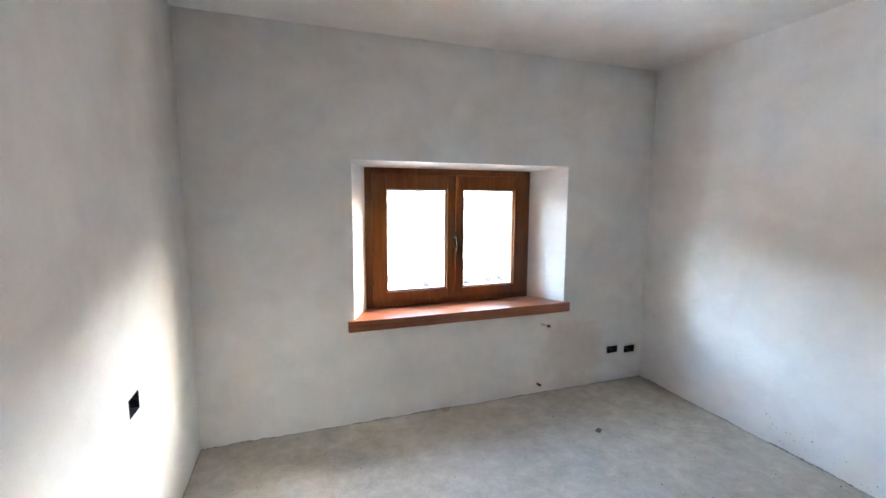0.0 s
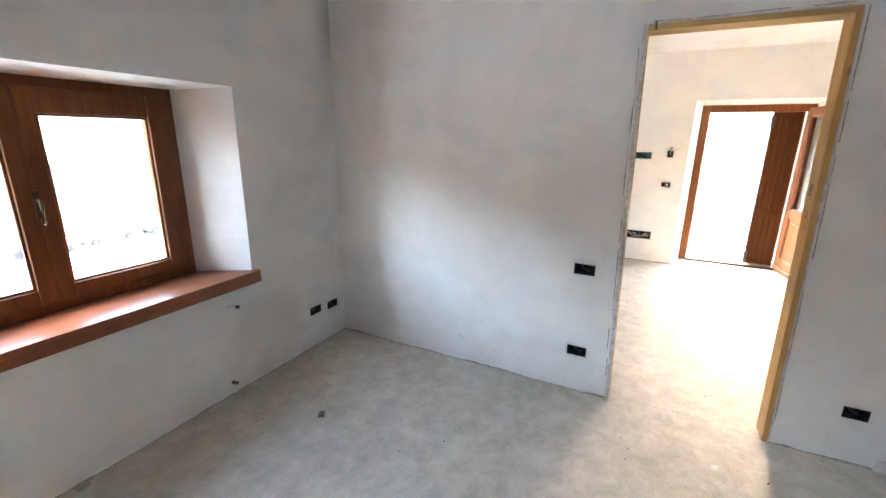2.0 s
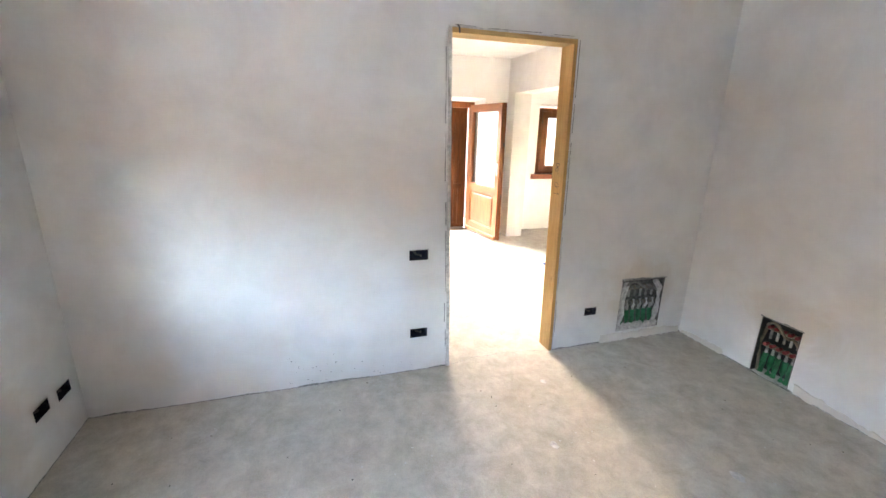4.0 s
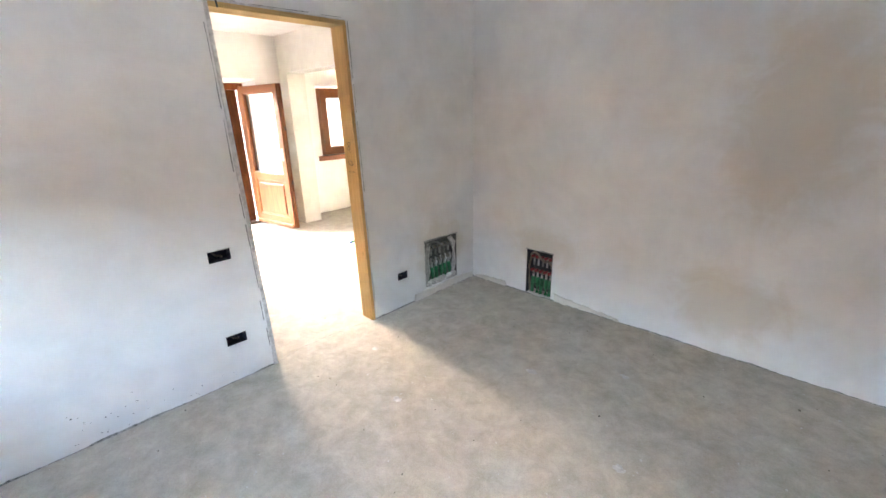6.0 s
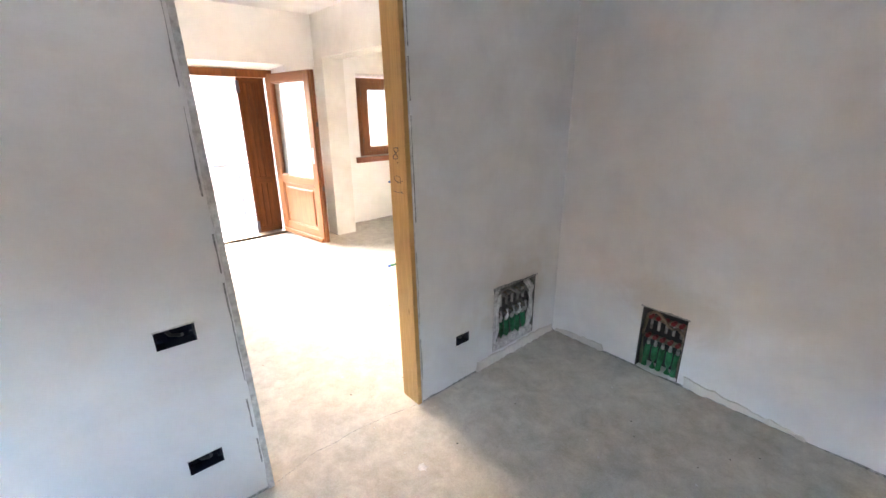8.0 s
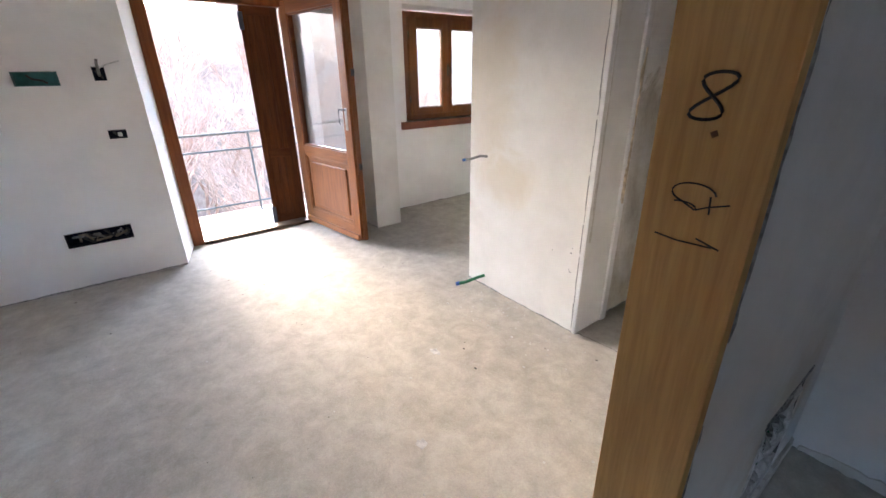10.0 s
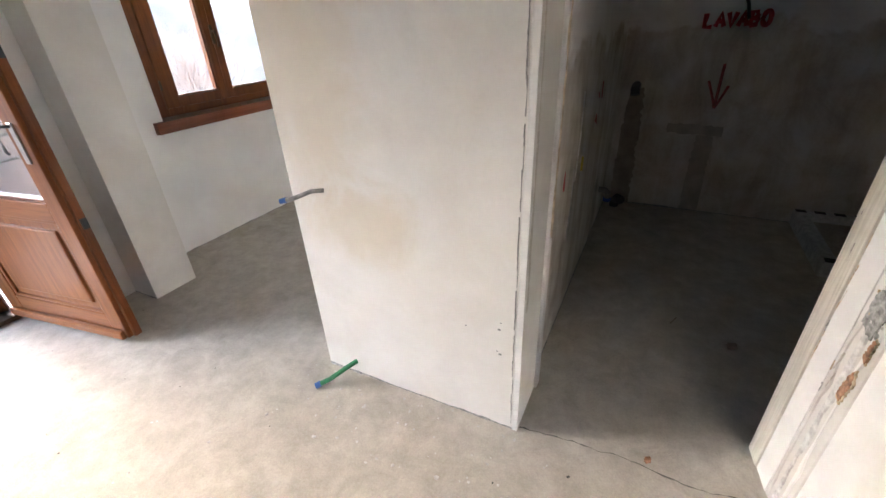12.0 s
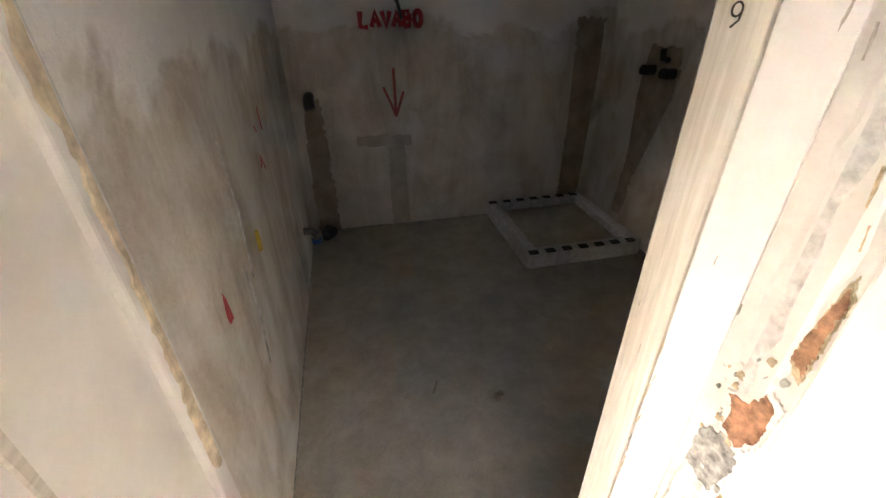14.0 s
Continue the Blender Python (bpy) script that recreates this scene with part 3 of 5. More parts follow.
def ragged_strip(length, w0, w1, depth, seed, step=0.03):
    """A strip along local x with an uneven upper edge, standing out of y = 0 by depth."""
    r = random.Random(seed)
    bm = bmesh.new()
    n = max(4, int(length / step))
    rows, w = [], (w0 + w1) / 2
    for i in range(n + 1):
        w = min(w1, max(w0, w + r.uniform(-1, 1) * (w1 - w0) * 0.45))
        d = depth * r.uniform(0.6, 1.2)
        x = length * i / n
        rows.append([bm.verts.new(p) for p in ((x, 0, 0), (x, -d, 0), (x, -d, w * 0.8), (x, 0, w))])
    for a, b in zip(rows, rows[1:]):
        for k in range(3):
            bm.faces.new((a[k], b[k], b[k + 1], a[k + 1]))
    return bm


for side, y, flip in (("trim_bead", DOOR_Y1, 1), ("trim_bead", DOOR_Y0, -1)):
    m = Matrix.Translation((0.0, y, 0.0)) @ Matrix(((0, 1, 0, 0), (0, 0, flip, 0), (1, 0, 0, 0), (0, 0, 0, 1)))
    ob = link_mesh(side, ragged_strip(DOOR_Z + 0.012, 0.003, 0.013, 0.004, 11 + flip, 0.05), M_LIGHTMORTAR)
    ob.data.transform(LEAN @ m)
    tagged(ob, "ragged grey mortar bead along the doorway", "trim", kind="structure")
ob = link_mesh("trim_bead_head", ragged_strip(DOOR_Y1 - DOOR_Y0, 0.004, 0.016, 0.004, 21, 0.05), M_LIGHTMORTAR)
ob.data.transform(LEAN @ Matrix.Translation((0, DOOR_Y0, DOOR_Z)) @ Matrix(((0, 1, 0, 0), (1, 0, 0, 0), (0, 0, 1, 0), (0, 0, 0, 1))))
tagged(ob, "ragged grey mortar bead over the doorway", "trim", kind="structure")

# hairline cracks between the bead and the skim
rc = random.Random(31)
for y, flip in ((DOOR_Y1, 1), (DOOR_Y0, -1)):
    z = 0.15
    while z < DOOR_Z - 0.2:
        ln = rc.uniform(0.12, 0.5)
        o = rc.uniform(0.008, 0.016) * flip
        ob = link_mesh("trim_crack", ragged_strip(min(ln, DOOR_Z - z), 0.0008, 0.006, 0.0045, rc.randint(0, 999), 0.03), M_BEAD)
        ob.data.transform(LEAN @ Matrix.Translation((0.0, y + o, z)) @ Matrix(((0, 1, 0, 0), (0, 0, flip, 0), (1, 0, 0, 0), (0, 0, 0, 1))))
        tagged(ob, "dark hairline crack beside the doorway bead", "trim", kind="structure")
        z += ln + rc.uniform(0.03, 0.25)
for y0, ln in ((-2.84, 0.14), (-2.62, 0.35), (-2.20, 0.12)):
    ob = link_mesh("trim_crack", ragged_strip(ln, 0.0008, 0.006, 0.0045, rc.randint(0, 999), 0.03), M_BEAD)
    ob.matrix_basis = LEAN @ Matrix.Translation((0, y0, DOOR_Z + 0.014)) @ Matrix(((0, 1, 0, 0), (1, 0, 0, 0), (0, 0, 1, 0), (0, 0, 0, 1)))
    tagged(ob, "dark hairline crack over the doorway", "trim", kind="structure")

# crumbled joint where walls meet the screed, its shadow line built as grey strips
JOINTS = [((-3.465, 0.0), (0.0, 0.0)), ((0.0, 0.0), (0.0, -2.066)), ((0.0, -2.89), (0.0, -4.1)), ((0.0, -4.1), (-3.465, -4.1)), ((-3.465, -4.1), (-3.465, 0.0)),
          ((3.48, 0.0), (3.48, -2.48)), ((1.91, -4.07), (0.995, -4.07)), ((3.48, -4.07), (3.26, -4.07)), ((3.65, -4.33), (3.65, -6.6)), ((1.015, -4.33), (1.015, -6.6)),
          ((1.015, -6.6), (-1.1, -6.6)), ((0.12, -2.04), (0.12, 0.0)), ((0.12, -4.07), (0.12, -2.875))]
for k, (a, b) in enumerate(JOINTS):
    dx, dy = b[0] - a[0], b[1] - a[1]
    ln = math.hypot(dx, dy)
    ux, uy = dx / ln, dy / ln
    # inward normal lies to the right of the run
    nx, ny = uy, -ux
    m = Matrix(((ux, -nx, 0, a[0]), (uy, -ny, 0, a[1]), (0, 0, 1, 0.0), (0, 0, 0, 1)))
    ob = link_mesh("trim_joint", ragged_strip(ln, 0.002, 0.012, 0.004, 40 + k, 0.02), M_BEAD)
    ob.matrix_basis = m
    tagged(ob, "grey strip for the crumbled joint and its shadow line between wall and screed", "trim", kind="structure")

# ---- boxes, pipes and cables in the walls ----
M_BLUEBOX = flat("dark_blue_plastic", (0.007, 0.010, 0.020), 0.8)
M_BLUEBOX.node_tree.nodes["Principled BSDF"].inputs["Specular IOR Level"].default_value = 0.1
M_GREEN = flat("green_pipe_cover", (0.014, 0.19, 0.075), 0.5, 0.0, 0.3, 14.0)
M_BRASS = flat("dull_brass", (0.24, 0.20, 0.15), 0.5, 0.6, 0.25)
M_CAPR = flat("red_cap", (0.24, 0.03, 0.028), 0.5)
M_WHITEP = flat("white_plastic", (0.62, 0.62, 0.60), 0.45)
M_BLUEP = flat("blue_plastic", (0.03, 0.12, 0.42), 0.45)
M_GREYP = flat("grey_conduit", (0.22, 0.215, 0.20), 0.6, 0.0, 0.25)
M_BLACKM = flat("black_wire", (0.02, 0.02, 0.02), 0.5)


def wall_box(label, at, turn, w, h, d=0.05, material=M_BLUEBOX, group="flush wall boxes"):
    """An empty flush box. Local y points into the wall."""
    e = thing("wall_box", label, "socket box", at, turn, group)
    t = 0.003
    part("shell", boxes((-w / 2, w / 2, d - t, d, -h / 2, h / 2), (-w / 2, -w / 2 + t, -0.002, d, -h / 2, h / 2), (w / 2 - t, w / 2, -0.002, d, -h / 2, h / 2),
                        (-w / 2, w / 2, -0.002, d, h / 2 - t, h / 2), (-w / 2, w / 2, -0.002, d, -h / 2, -h / 2 + t)), material, e)
    for s in (-1, 1):
        part("screw_lug", boxes((s * (w / 2 - 0.012) - 0.005, s * (w / 2 - 0.012) + 0.005, 0.0, 0.012, -0.006, 0.006), bevel=0.001), material, e)
    bm = bmesh.new()
    tube(bm, [(-w * 0.2, d - 0.004, h * 0.25), (-w * 0.1, d * 0.5, 0.0), (w * 0.12, d * 0.45, -h * 0.12), (w * 0.2, d - 0.004, -h * 0.3)], 0.006, 8)
    part("conduit", bm, M_BLACKM, e)
    bm = ragged_strip(w + 0.006, 0.001, 0.005, 0.002, int(abs(at[0] * 100 + at[1] * 37)), 0.012)
    bmesh.ops.translate(bm, verts=bm.verts, vec=(-w / 2 - 0.003, 0, h / 2))
    part("mortar_edge", bm, M_LIGHTMORTAR, e)
    return e


NORTH, EAST, SOUTH, WEST = 0, -90, 180, 90      # which way the box goes into the wall
wall_box("dark empty socket box in the plaster below the window", (-0.318, 0.0, 0.285), NORTH, 0.11, 0.06)
wall_box("dark empty socket box in the plaster near the corner", (-0.135, 0.0, 0.27), NORTH, 0.11, 0.06)
wall_box("dark empty socket box in bare grey plaster", (-3.465, -0.96, 0.77), WEST, 0.10, 0.075)
wall_box("dark blue empty switch box beside the doorway", (0.0, -1.862, 0.812), EAST, 0.12, 0.065)
wall_box("dark blue empty socket box low beside the doorway", (0.0, -1.865, 0.277), EAST, 0.115, 0.062)
wall_box("dark empty socket box low beside the pipe niche", (0.0, -3.195, 0.28), EAST, 0.10, 0.06)
wb = wall_box("black empty switch box with a cable sticking out", (3.48, -2.286, 1.395), EAST, 0.065, 0.08)
bm = bmesh.new()
tube(bm, [(0.0, 0.03, -0.01), (0.0, -0.02, 0.02), (0.0, -0.035, 0.06), (0.005, -0.03, 0.085)], 0.009, 8)
part("cable_stub", bm, M_GREYP, wb, "grey corrugated conduit stub")
bm = bmesh.new()
tube(bm, [(0.0, -0.02, 0.03), (0.05, -0.06, 0.055), (0.12, -0.075, 0.075)], 0.004, 6)
part("wire", bm, M_WHITEP, wb)
wb = wall_box("black socket box holding a white cable end", (3.48, -2.287, 1.02), EAST, 0.10, 0.055)
part("cable_end", boxes((0.0, 0.025, -0.006, 0.03, -0.015, 0.01), bevel=0.004), M_WHITEP, wb)
wall_box("wide teal junction box recessed in white plaster", (3.48, -1.975, 1.37), EAST, 0.21, 0.08, 0.06, M_TEAL)
wb = wall_box("long black box stuffed with tangled cables", (3.48, -2.015, 0.35), EAST, 0.37, 0.10, 0.06)
rr = random.Random(5)
for k in range(9):
    x = -0.15 + 0.036 * k
    bm = bmesh.new()
    tube(bm, [(x, 0.05, rr.uniform(-0.03, 0.03)), (x + rr.uniform(-0.03, 0.05), 0.012, rr.uniform(-0.03, 0.03)), (x + rr.uniform(0.0, 0.06), 0.006, rr.uniform(-0.035, 0.035)),
              (min(0.17, x + 0.07), 0.03, rr.uniform(-0.03, 0.03))], 0.008, 7)
    part("cable", bm, (M_GREYP, M_BRASS, M_BLACKM)[k % 3], wb)


def patch(name, label, outline, place, depth, seed, material, parent=None, category="mortar patch", step=0.03, amp=0.008):
    """A ragged flat patch of filler. outline: corners in (across, up); place(a, b, out)."""
    r = random.Random(seed)
    pts = []
    n = len(outline)
    for i in range(n):
        a, b = Vector(outline[i]), Vector(outline[(i + 1) % n])
        k = max(2, int((b - a).length / step))
        nrm = Vector((-(b - a).y, (b - a).x)).normalized()
        for j in range(k):
            pts.append(a + (b - a) * (j / k) + nrm * r.uniform(-amp, amp))
    bm = bmesh.new()
    lo = [bm.verts.new(place(p.x, p.y, 0.0)) for p in pts]
    cen = sum((p for p in pts), Vector((0, 0))) / len(pts)
    hi = [bm.verts.new(place(*(p + (cen - p) * 0.03), depth)) for p in pts]
    for i in range(len(pts)):
        bm.faces.new((lo[i], lo[(i + 1) % len(pts)], hi[(i + 1) % len(pts)], hi[i]))
    bm.faces.new(hi)
    bmesh.ops.triangulate(bm, faces=[f for f in bm.faces if len(f.verts) > 4])
    bmesh.ops.recalc_face_normals(bm, faces=bm.faces[:])
    ob = link_mesh(name, bm, material, parent)
    if parent is None:
        tagged(ob, label, category, kind="structure")
    return ob


M_NICHE = plaster("beige_patch_plaster", (0.70, 0.67, 0.62), (0.60, 0.57, 0.52))


def manifold(label, at, turn, w, h, d, loops, caps):
    """Heating manifold in an open niche. Local y points into the wall, z up from the niche's foot."""
    e = thing("pipe_manifold", label, "manifold", at, turn, "heating manifolds")
    # thin dark sheets over the niche's back, sides and top
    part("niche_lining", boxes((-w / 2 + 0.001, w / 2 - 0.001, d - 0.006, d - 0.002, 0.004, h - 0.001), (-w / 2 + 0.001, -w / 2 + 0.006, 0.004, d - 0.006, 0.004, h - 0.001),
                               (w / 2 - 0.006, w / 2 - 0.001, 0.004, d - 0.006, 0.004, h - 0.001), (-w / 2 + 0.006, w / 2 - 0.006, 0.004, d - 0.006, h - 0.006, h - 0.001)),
         M_DARK if loops == 6 else M_BLACKM, e, "dark niche lining")
    if loops == 6:
        rm = random.Random(17)
        bm = bmesh.new()
        for k in range(26):
            vs = bmesh.ops.create_icosphere(bm, subdivisions=2, radius=rm.uniform(0.018, 0.036))["verts"]
            ox, oz = -w * 0.45 + w * 0.9 * k / 25, rm.uniform(0.002, 0.028)
            oy = rm.uniform(0.02, 0.06)
            for q in vs:
                q.co = Vector((max(-w / 2 + 0.008, min(w / 2 - 0.008, q.co.x * 1.2 + ox)), max(0.004, q.co.y + oy), max(0.001, q.co.z * 0.9 + oz)))
        part("mortar_heap", bm, M_LIGHTMORTAR, e, "pale mortar slumped over the niche foot")
        for k, (x0, x1, r0) in enumerate(((-0.44, -0.47, 0.013), (-0.36, -0.40, 0.011), (0.45, 0.42, 0.014), (0.37, 0.44, 0.011))):
            bm = bmesh.new()
            tube(bm, [(w * x0 * 0.8, d * 0.3, h * 0.93), (w * x0, d * 0.12, h * 0.80), (w * x1, d * 0.10, h * 0.55), (w * x0, d * 0.14, h * 0.32), (w * x1, d * 0.3, h * 0.10)], r0, 8)
            part("smeared_hose", bm, M_LIGHTMORTAR if k != 1 else M_WHITEP, e, "pale hose smeared with mortar")
        for k in range(5):
            bm = bmesh.new()
            x0 = -w * 0.30 + w * 0.15 * k
            tube(bm, [(x0, d * 0.16, h * 0.60), (x0 + 0.006, d * 0.10, h * 0.50), (x0, d * 0.2, h * 0.44)], 0.010, 8)
            part("valve_body", bm, M_WHITEP if k % 2 else M_STEEL, e)
    for z, y in ((h * 0.80, d * 0.55), (h * 0.50, d * 0.5)):
        bm = bmesh.new()
        tube(bm, [(-w * 0.44, y, z), (w * 0.44, y, z)], 0.016, 10)
        bar = part("header_bar", bm, M_BRASS, e, "dull brass header pipe")
        for k in range(loops):
            x = -w * 0.34 + w * 0.68 * k / (loops - 1)
            bm = bmesh.new()
            tube(bm, [(x, y, z + 0.01), (x, y - 0.022, z + 0.012), (x, y - 0.036, z + 0.014)], 0.013, 8)
            part("valve_cap", bm, caps, bar)
            bm = bmesh.new()
            tube(bm, [(x, y, z - 0.012), (x, y, z - 0.075)], 0.0085, 8)
            part("valve_tail", bm, M_STEEL if k % 2 else M_GREYP, bar)
    for k in range(loops):
        x = -w * 0.34 + w * 0.68 * k / (loops - 1)
        bm = bmesh.new()
        tube(bm, [(x, d * 0.5, h * 0.36), (x + 0.004 * (k % 2), d * 0.42, h * 0.18), (x - 0.006 + 0.01 * (k % 2), d * 0.45, 0.006)], 0.0175, 10)
        p = part("pipe", bm, M_GREEN, e, "green sleeved heating pipe")
        bm = bmesh.new()
        tube(bm, [(x, d * 0.5, h * 0.355), (x, d * 0.5, h * 0.42)], 0.010, 8)
        part("fitting", bm, M_STEEL, p)
    for s in (-1, 1):
        bm = bmesh.new()
        tube(bm, [(s * w * 0.42, d * 0.4, h * 0.82), (s * w * 0.455, d * 0.25, h * 0.6), (s * w * 0.44, d * 0.3, h * 0.3), (s * w * 0.43, d * 0.4, 0.008)], 0.010, 8)
        part("supply_pipe", bm, M_LIGHTMORTAR if loops == 6 else M_BRASS, e)
    bm = bmesh.new()
    tube(bm, [(-w * 0.40, d * 0.25, h * 0.86)] + [(-w * 0.40 + w * 0.8 * i / 8, d * 0.15, h * (0.86 + 0.09 * math.sin(i * 0.8))) for i in range(1, 8)] + [(w * 0.44, d * 0.3, h * 0.7)], 0.009, 8)
    part("flexible_hose", bm, M_GREYP if loops == 6 else M_BRASS, e)
    for nm, mx in (("mortar_edge", Matrix.Translation((-w / 2 - 0.01, 0, h - 0.004))), ):
        bm = ragged_strip(w + 0.02, 0.006, 0.02, 0.004, loops * 9, 0.02)
        bmesh.ops.transform(bm, matrix=mx, verts=bm.verts)
        part(nm, bm, M_BEAD, e)
    return e


def on_east(a, b, o):
    return (-o, a, b)


def on_room_south(a, b, o):
    return (a, -4.10 + o, b)


for nm, pts, pl, sd in (("trim_patch", [(-4.095, 0.004), (-3.50, 0.004), (-3.30, 0.004), (-3.32, 0.068), (-3.60, 0.060), (-3.86, 0.070), (-4.08, 0.055)], on_east, 401),
                        ("trim_patch", [(-0.40, 0.004), (-0.02, 0.004), (-0.03, 0.030), (-0.25, 0.045), (-0.38, 0.050)], on_room_south, 402),
                        ("trim_patch", [(-1.45, 0.004), (-0.89, 0.004), (-0.885, 0.075), (-1.1, 0.050), (-1.43, 0.025)], on_room_south, 403)):
    patch(nm, "rough proud plaster lip at the wall foot by the pipe niche", pts, pl, 0.010, sd, M_NICHE, step=0.025, amp=0.008)
manifold("heating manifold with green pipes and grey hoses in an open niche", (0.0, -3.6575, 0.075), EAST, 0.405, 0.425, 0.095, 6, M_GREYP)
manifold("heating manifold with red caps and green pipes in a niche", (-0.7315, -4.10, 0.002), SOUTH, 0.251, 0.413, 0.12, 5, M_CAPR)


def pipe_stub(name, label, category, pts, r, material, cap=None):
    bm = bmesh.new()
    tube(bm, pts, r, 10)
    e = thing(name, label, category, pts[0])
    inv = Matrix.Translation(-Vector(pts[0]))
    bmesh.ops.transform(bm, matrix=inv, verts=bm.verts)
    b = part("pipe", bm, material, e)
    if cap:
        bm = bmesh.new()
        q = Vector(pts[-1])
        d = (q - Vector(pts[-2])).normalized()
        tube(bm, [q - d * 0.004, q + d * 0.02], r * 1.25, 10)
        bmesh.ops.transform(bm, matrix=inv, verts=bm.verts)
        part("end_cap", bm, cap, b)
    return e


pipe_stub("pipe_stub", "pale plastic pipe stub sticking out below the sill", "pipe", [(-1.03, 0.02, 0.582), (-1.03, -0.02, 0.578), (-1.0, -0.045, 0.572)], 0.008, M_WHITEP, M_BLACKM)
pipe_stub("pipe_stub", "dark pipe stub low in the window wall", "pipe", [(-1.05, 0.02, 0.082), (-1.05, -0.012, 0.08), (-1.035, -0.03, 0.074)], 0.010, M_BLACKM)
pipe_stub("conduit_stub", "green corrugated conduit lying out of the wall foot", "conduit",
          [(1.735, -4.06, 0.085), (1.77, -4.02, 0.065), (1.82, -3.965, 0.03), (1.855, -3.93, 0.016)], 0.011, M_GREEN, M_BLUEP)
pipe_stub("cable_stub", "grey cable with a blue end sticking out of the wall", "cable",
          [(1.74, -4.06, 0.896), (1.77, -4.03, 0.900), (1.83, -4.005, 0.876), (1.865, -3.99, 0.868)], 0.008, M_GREYP, M_BLUEP)

pipe_stub("nail", "small dark bent nail in the doorway head", "nail", [(0.0, -2.075, 2.128), (-0.022, -2.075, 2.118), (-0.026, -2.078, 2.085)], 0.005, M_BLACKM)

# ---- bathroom ----
M_ROUGH = flat("brown_mortar_fill", (0.34, 0.285, 0.22), 0.95, 0.0, 0.14, 9.0)
M_FILL = flat("grey_mortar_fill", (0.45, 0.42, 0.37), 0.95, 0.0, 0.10, 9.0)
M_BRICK = flat("broken_brick", (0.36, 0.19, 0.11), 0.9, 0.0, 0.3, 50.0)


def on_south(a, b, o):
    return (a, -6.6 + o, b)


def on_bath_east(a, b, o):
    return (1.015 - o, a, b)


def on_bath_west(a, b, o):
    return (-1.10 + o, a, b)


patch("trim_chase", "brown filled pipe chase in the render", [(0.82, 0.00), (0.97, 0.00), (0.96, 0.54), (0.94, 0.92), (0.84, 0.92), (0.83, 0.49)], on_south, 0.004, 3, M_ROUGH, step=0.02, amp=0.012)
patch("trim_chase", "grey filled crosswise chase in the render", [(0.28, 0.59), (0.64, 0.60), (0.64, 0.67), (0.28, 0.66)], on_south, 0.004, 4, M_FILL, step=0.02, amp=0.008)
patch("trim_chase", "grey filled chase running down the render", [(0.32, 0.00), (0.44, 0.00), (0.44, 0.59), (0.33, 0.59)], on_south, 0.004, 5, M_FILL, step=0.02, amp=0.008)
patch("trim_chase", "brown filled chase above the shower tray", [(-1.02, 0.10), (-0.86, 0.10), (-0.87, 0.79), (-0.84, 1.33), (-1.04, 1.33)], on_south, 0.004, 6, M_ROUGH, step=0.02, amp=0.014)
patch("trim_chase", "brown filled chase below the shower mixer", [(-6.22, 0.12), (-6.13, 0.12), (-6.06, 0.55), (-5.90, 0.98), (-5.92, 1.20), (-6.16, 1.20), (-6.20, 0.98), (-6.17, 0.55)], on_bath_west, 0.004, 16, M_ROUGH, step=0.02, amp=0.014)
patch("trim_chase", "grey filled chase in the side wall", [(-5.95, 0.0), (-5.80, 0.0), (-5.78, 0.4), (-5.90, 0.45)], on_bath_east, 0.004, 7, M_FILL)
for k, (y, z0, z1) in enumerate(((-4.86, 0.45, 0.80), (-4.93, 0.72, 1.12))):
    patch("trim_chase", "pale mortar ridge running down the side wall", [(y - 0.004, z0), (y + 0.004, z0), (y - 0.03, (z0 + z1) / 2), (y - 0.016, z1), (y - 0.024, z1), (y - 0.04, (z0 + z1) / 2)],
          on_bath_east, 0.004, 60 + k, M_LIGHTMORTAR, step=0.02, amp=0.004)


def letters(word, w, h, gap):
    shapes = {"L": [[(0, 1), (0, 0), (0.8, 0)]], "A": [[(0, 0), (0.45, 1), (0.9, 0)], [(0.2, 0.4), (0.7, 0.4)]], "V": [[(0, 1), (0.45, 0), (0.9, 1)]],
              "B": [[(0, 0), (0, 1), (0.6, 0.95), (0.7, 0.75), (0.5, 0.55), (0, 0.5)], [(0.5, 0.52), (0.8, 0.35), (0.7, 0.08), (0, 0)]],
              "O": [arc(0.42, 0.5, 0.4, 0.5, 0, 360, 14)]}
    out, x = [], 0.0
    for ch in word:
        for ln in shapes[ch]:
            out.append([(x + a * w, b * h + 0.02 * h * math.sin(7 * x)) for a, b in ln])
        x += w + gap
    return out


mk = thing("wall_writing", "red painted word on the rough bathroom render", "writing", (0.545, -6.6, 1.30))
for k, ch in enumerate("LAVABO"):
    part("letter", stroke([[(p[0] + 0.063 * k, p[1]) for p in ln] for ln in letters(ch, 0.052, 0.080, 0.011)], lambda a, b: (-a, 0.002, b), 0.016), M_RED, mk)
mk = thing("wall_arrow", "red painted arrow pointing down on the render", "writing", (0.372, -6.6, 0.785))
part("arrow", stroke([[(0.0, 0.29), (0.0, 0.0)], [(0.07, 0.18), (0.02, 0.06), (0.0, 0.0)], [(-0.055, 0.15), (-0.02, 0.05), (0.0, 0.0)]], lambda a, b: (a, 0.002, b), 0.009), M_REDF, mk)
mk = thing("wall_mark", "small red paint mark on the side wall", "writing", (1.015, -4.68, 0.76))
patch("mark", "", [(-0.014, 0.0), (0.014, 0.004), (0.018, 0.03), (0.003, 0.09), (-0.006, 0.06)], lambda a, b, o: (-o, a, b), 0.002, 44, M_RED, mk, step=0.01, amp=0.002)
M_YEL = flat("yellow_paint", (0.55, 0.40, 0.05), 0.6)
mk = thing("wall_mark", "small yellow paint mark on the side wall", "writing", (1.015, -5.08, 0.73))
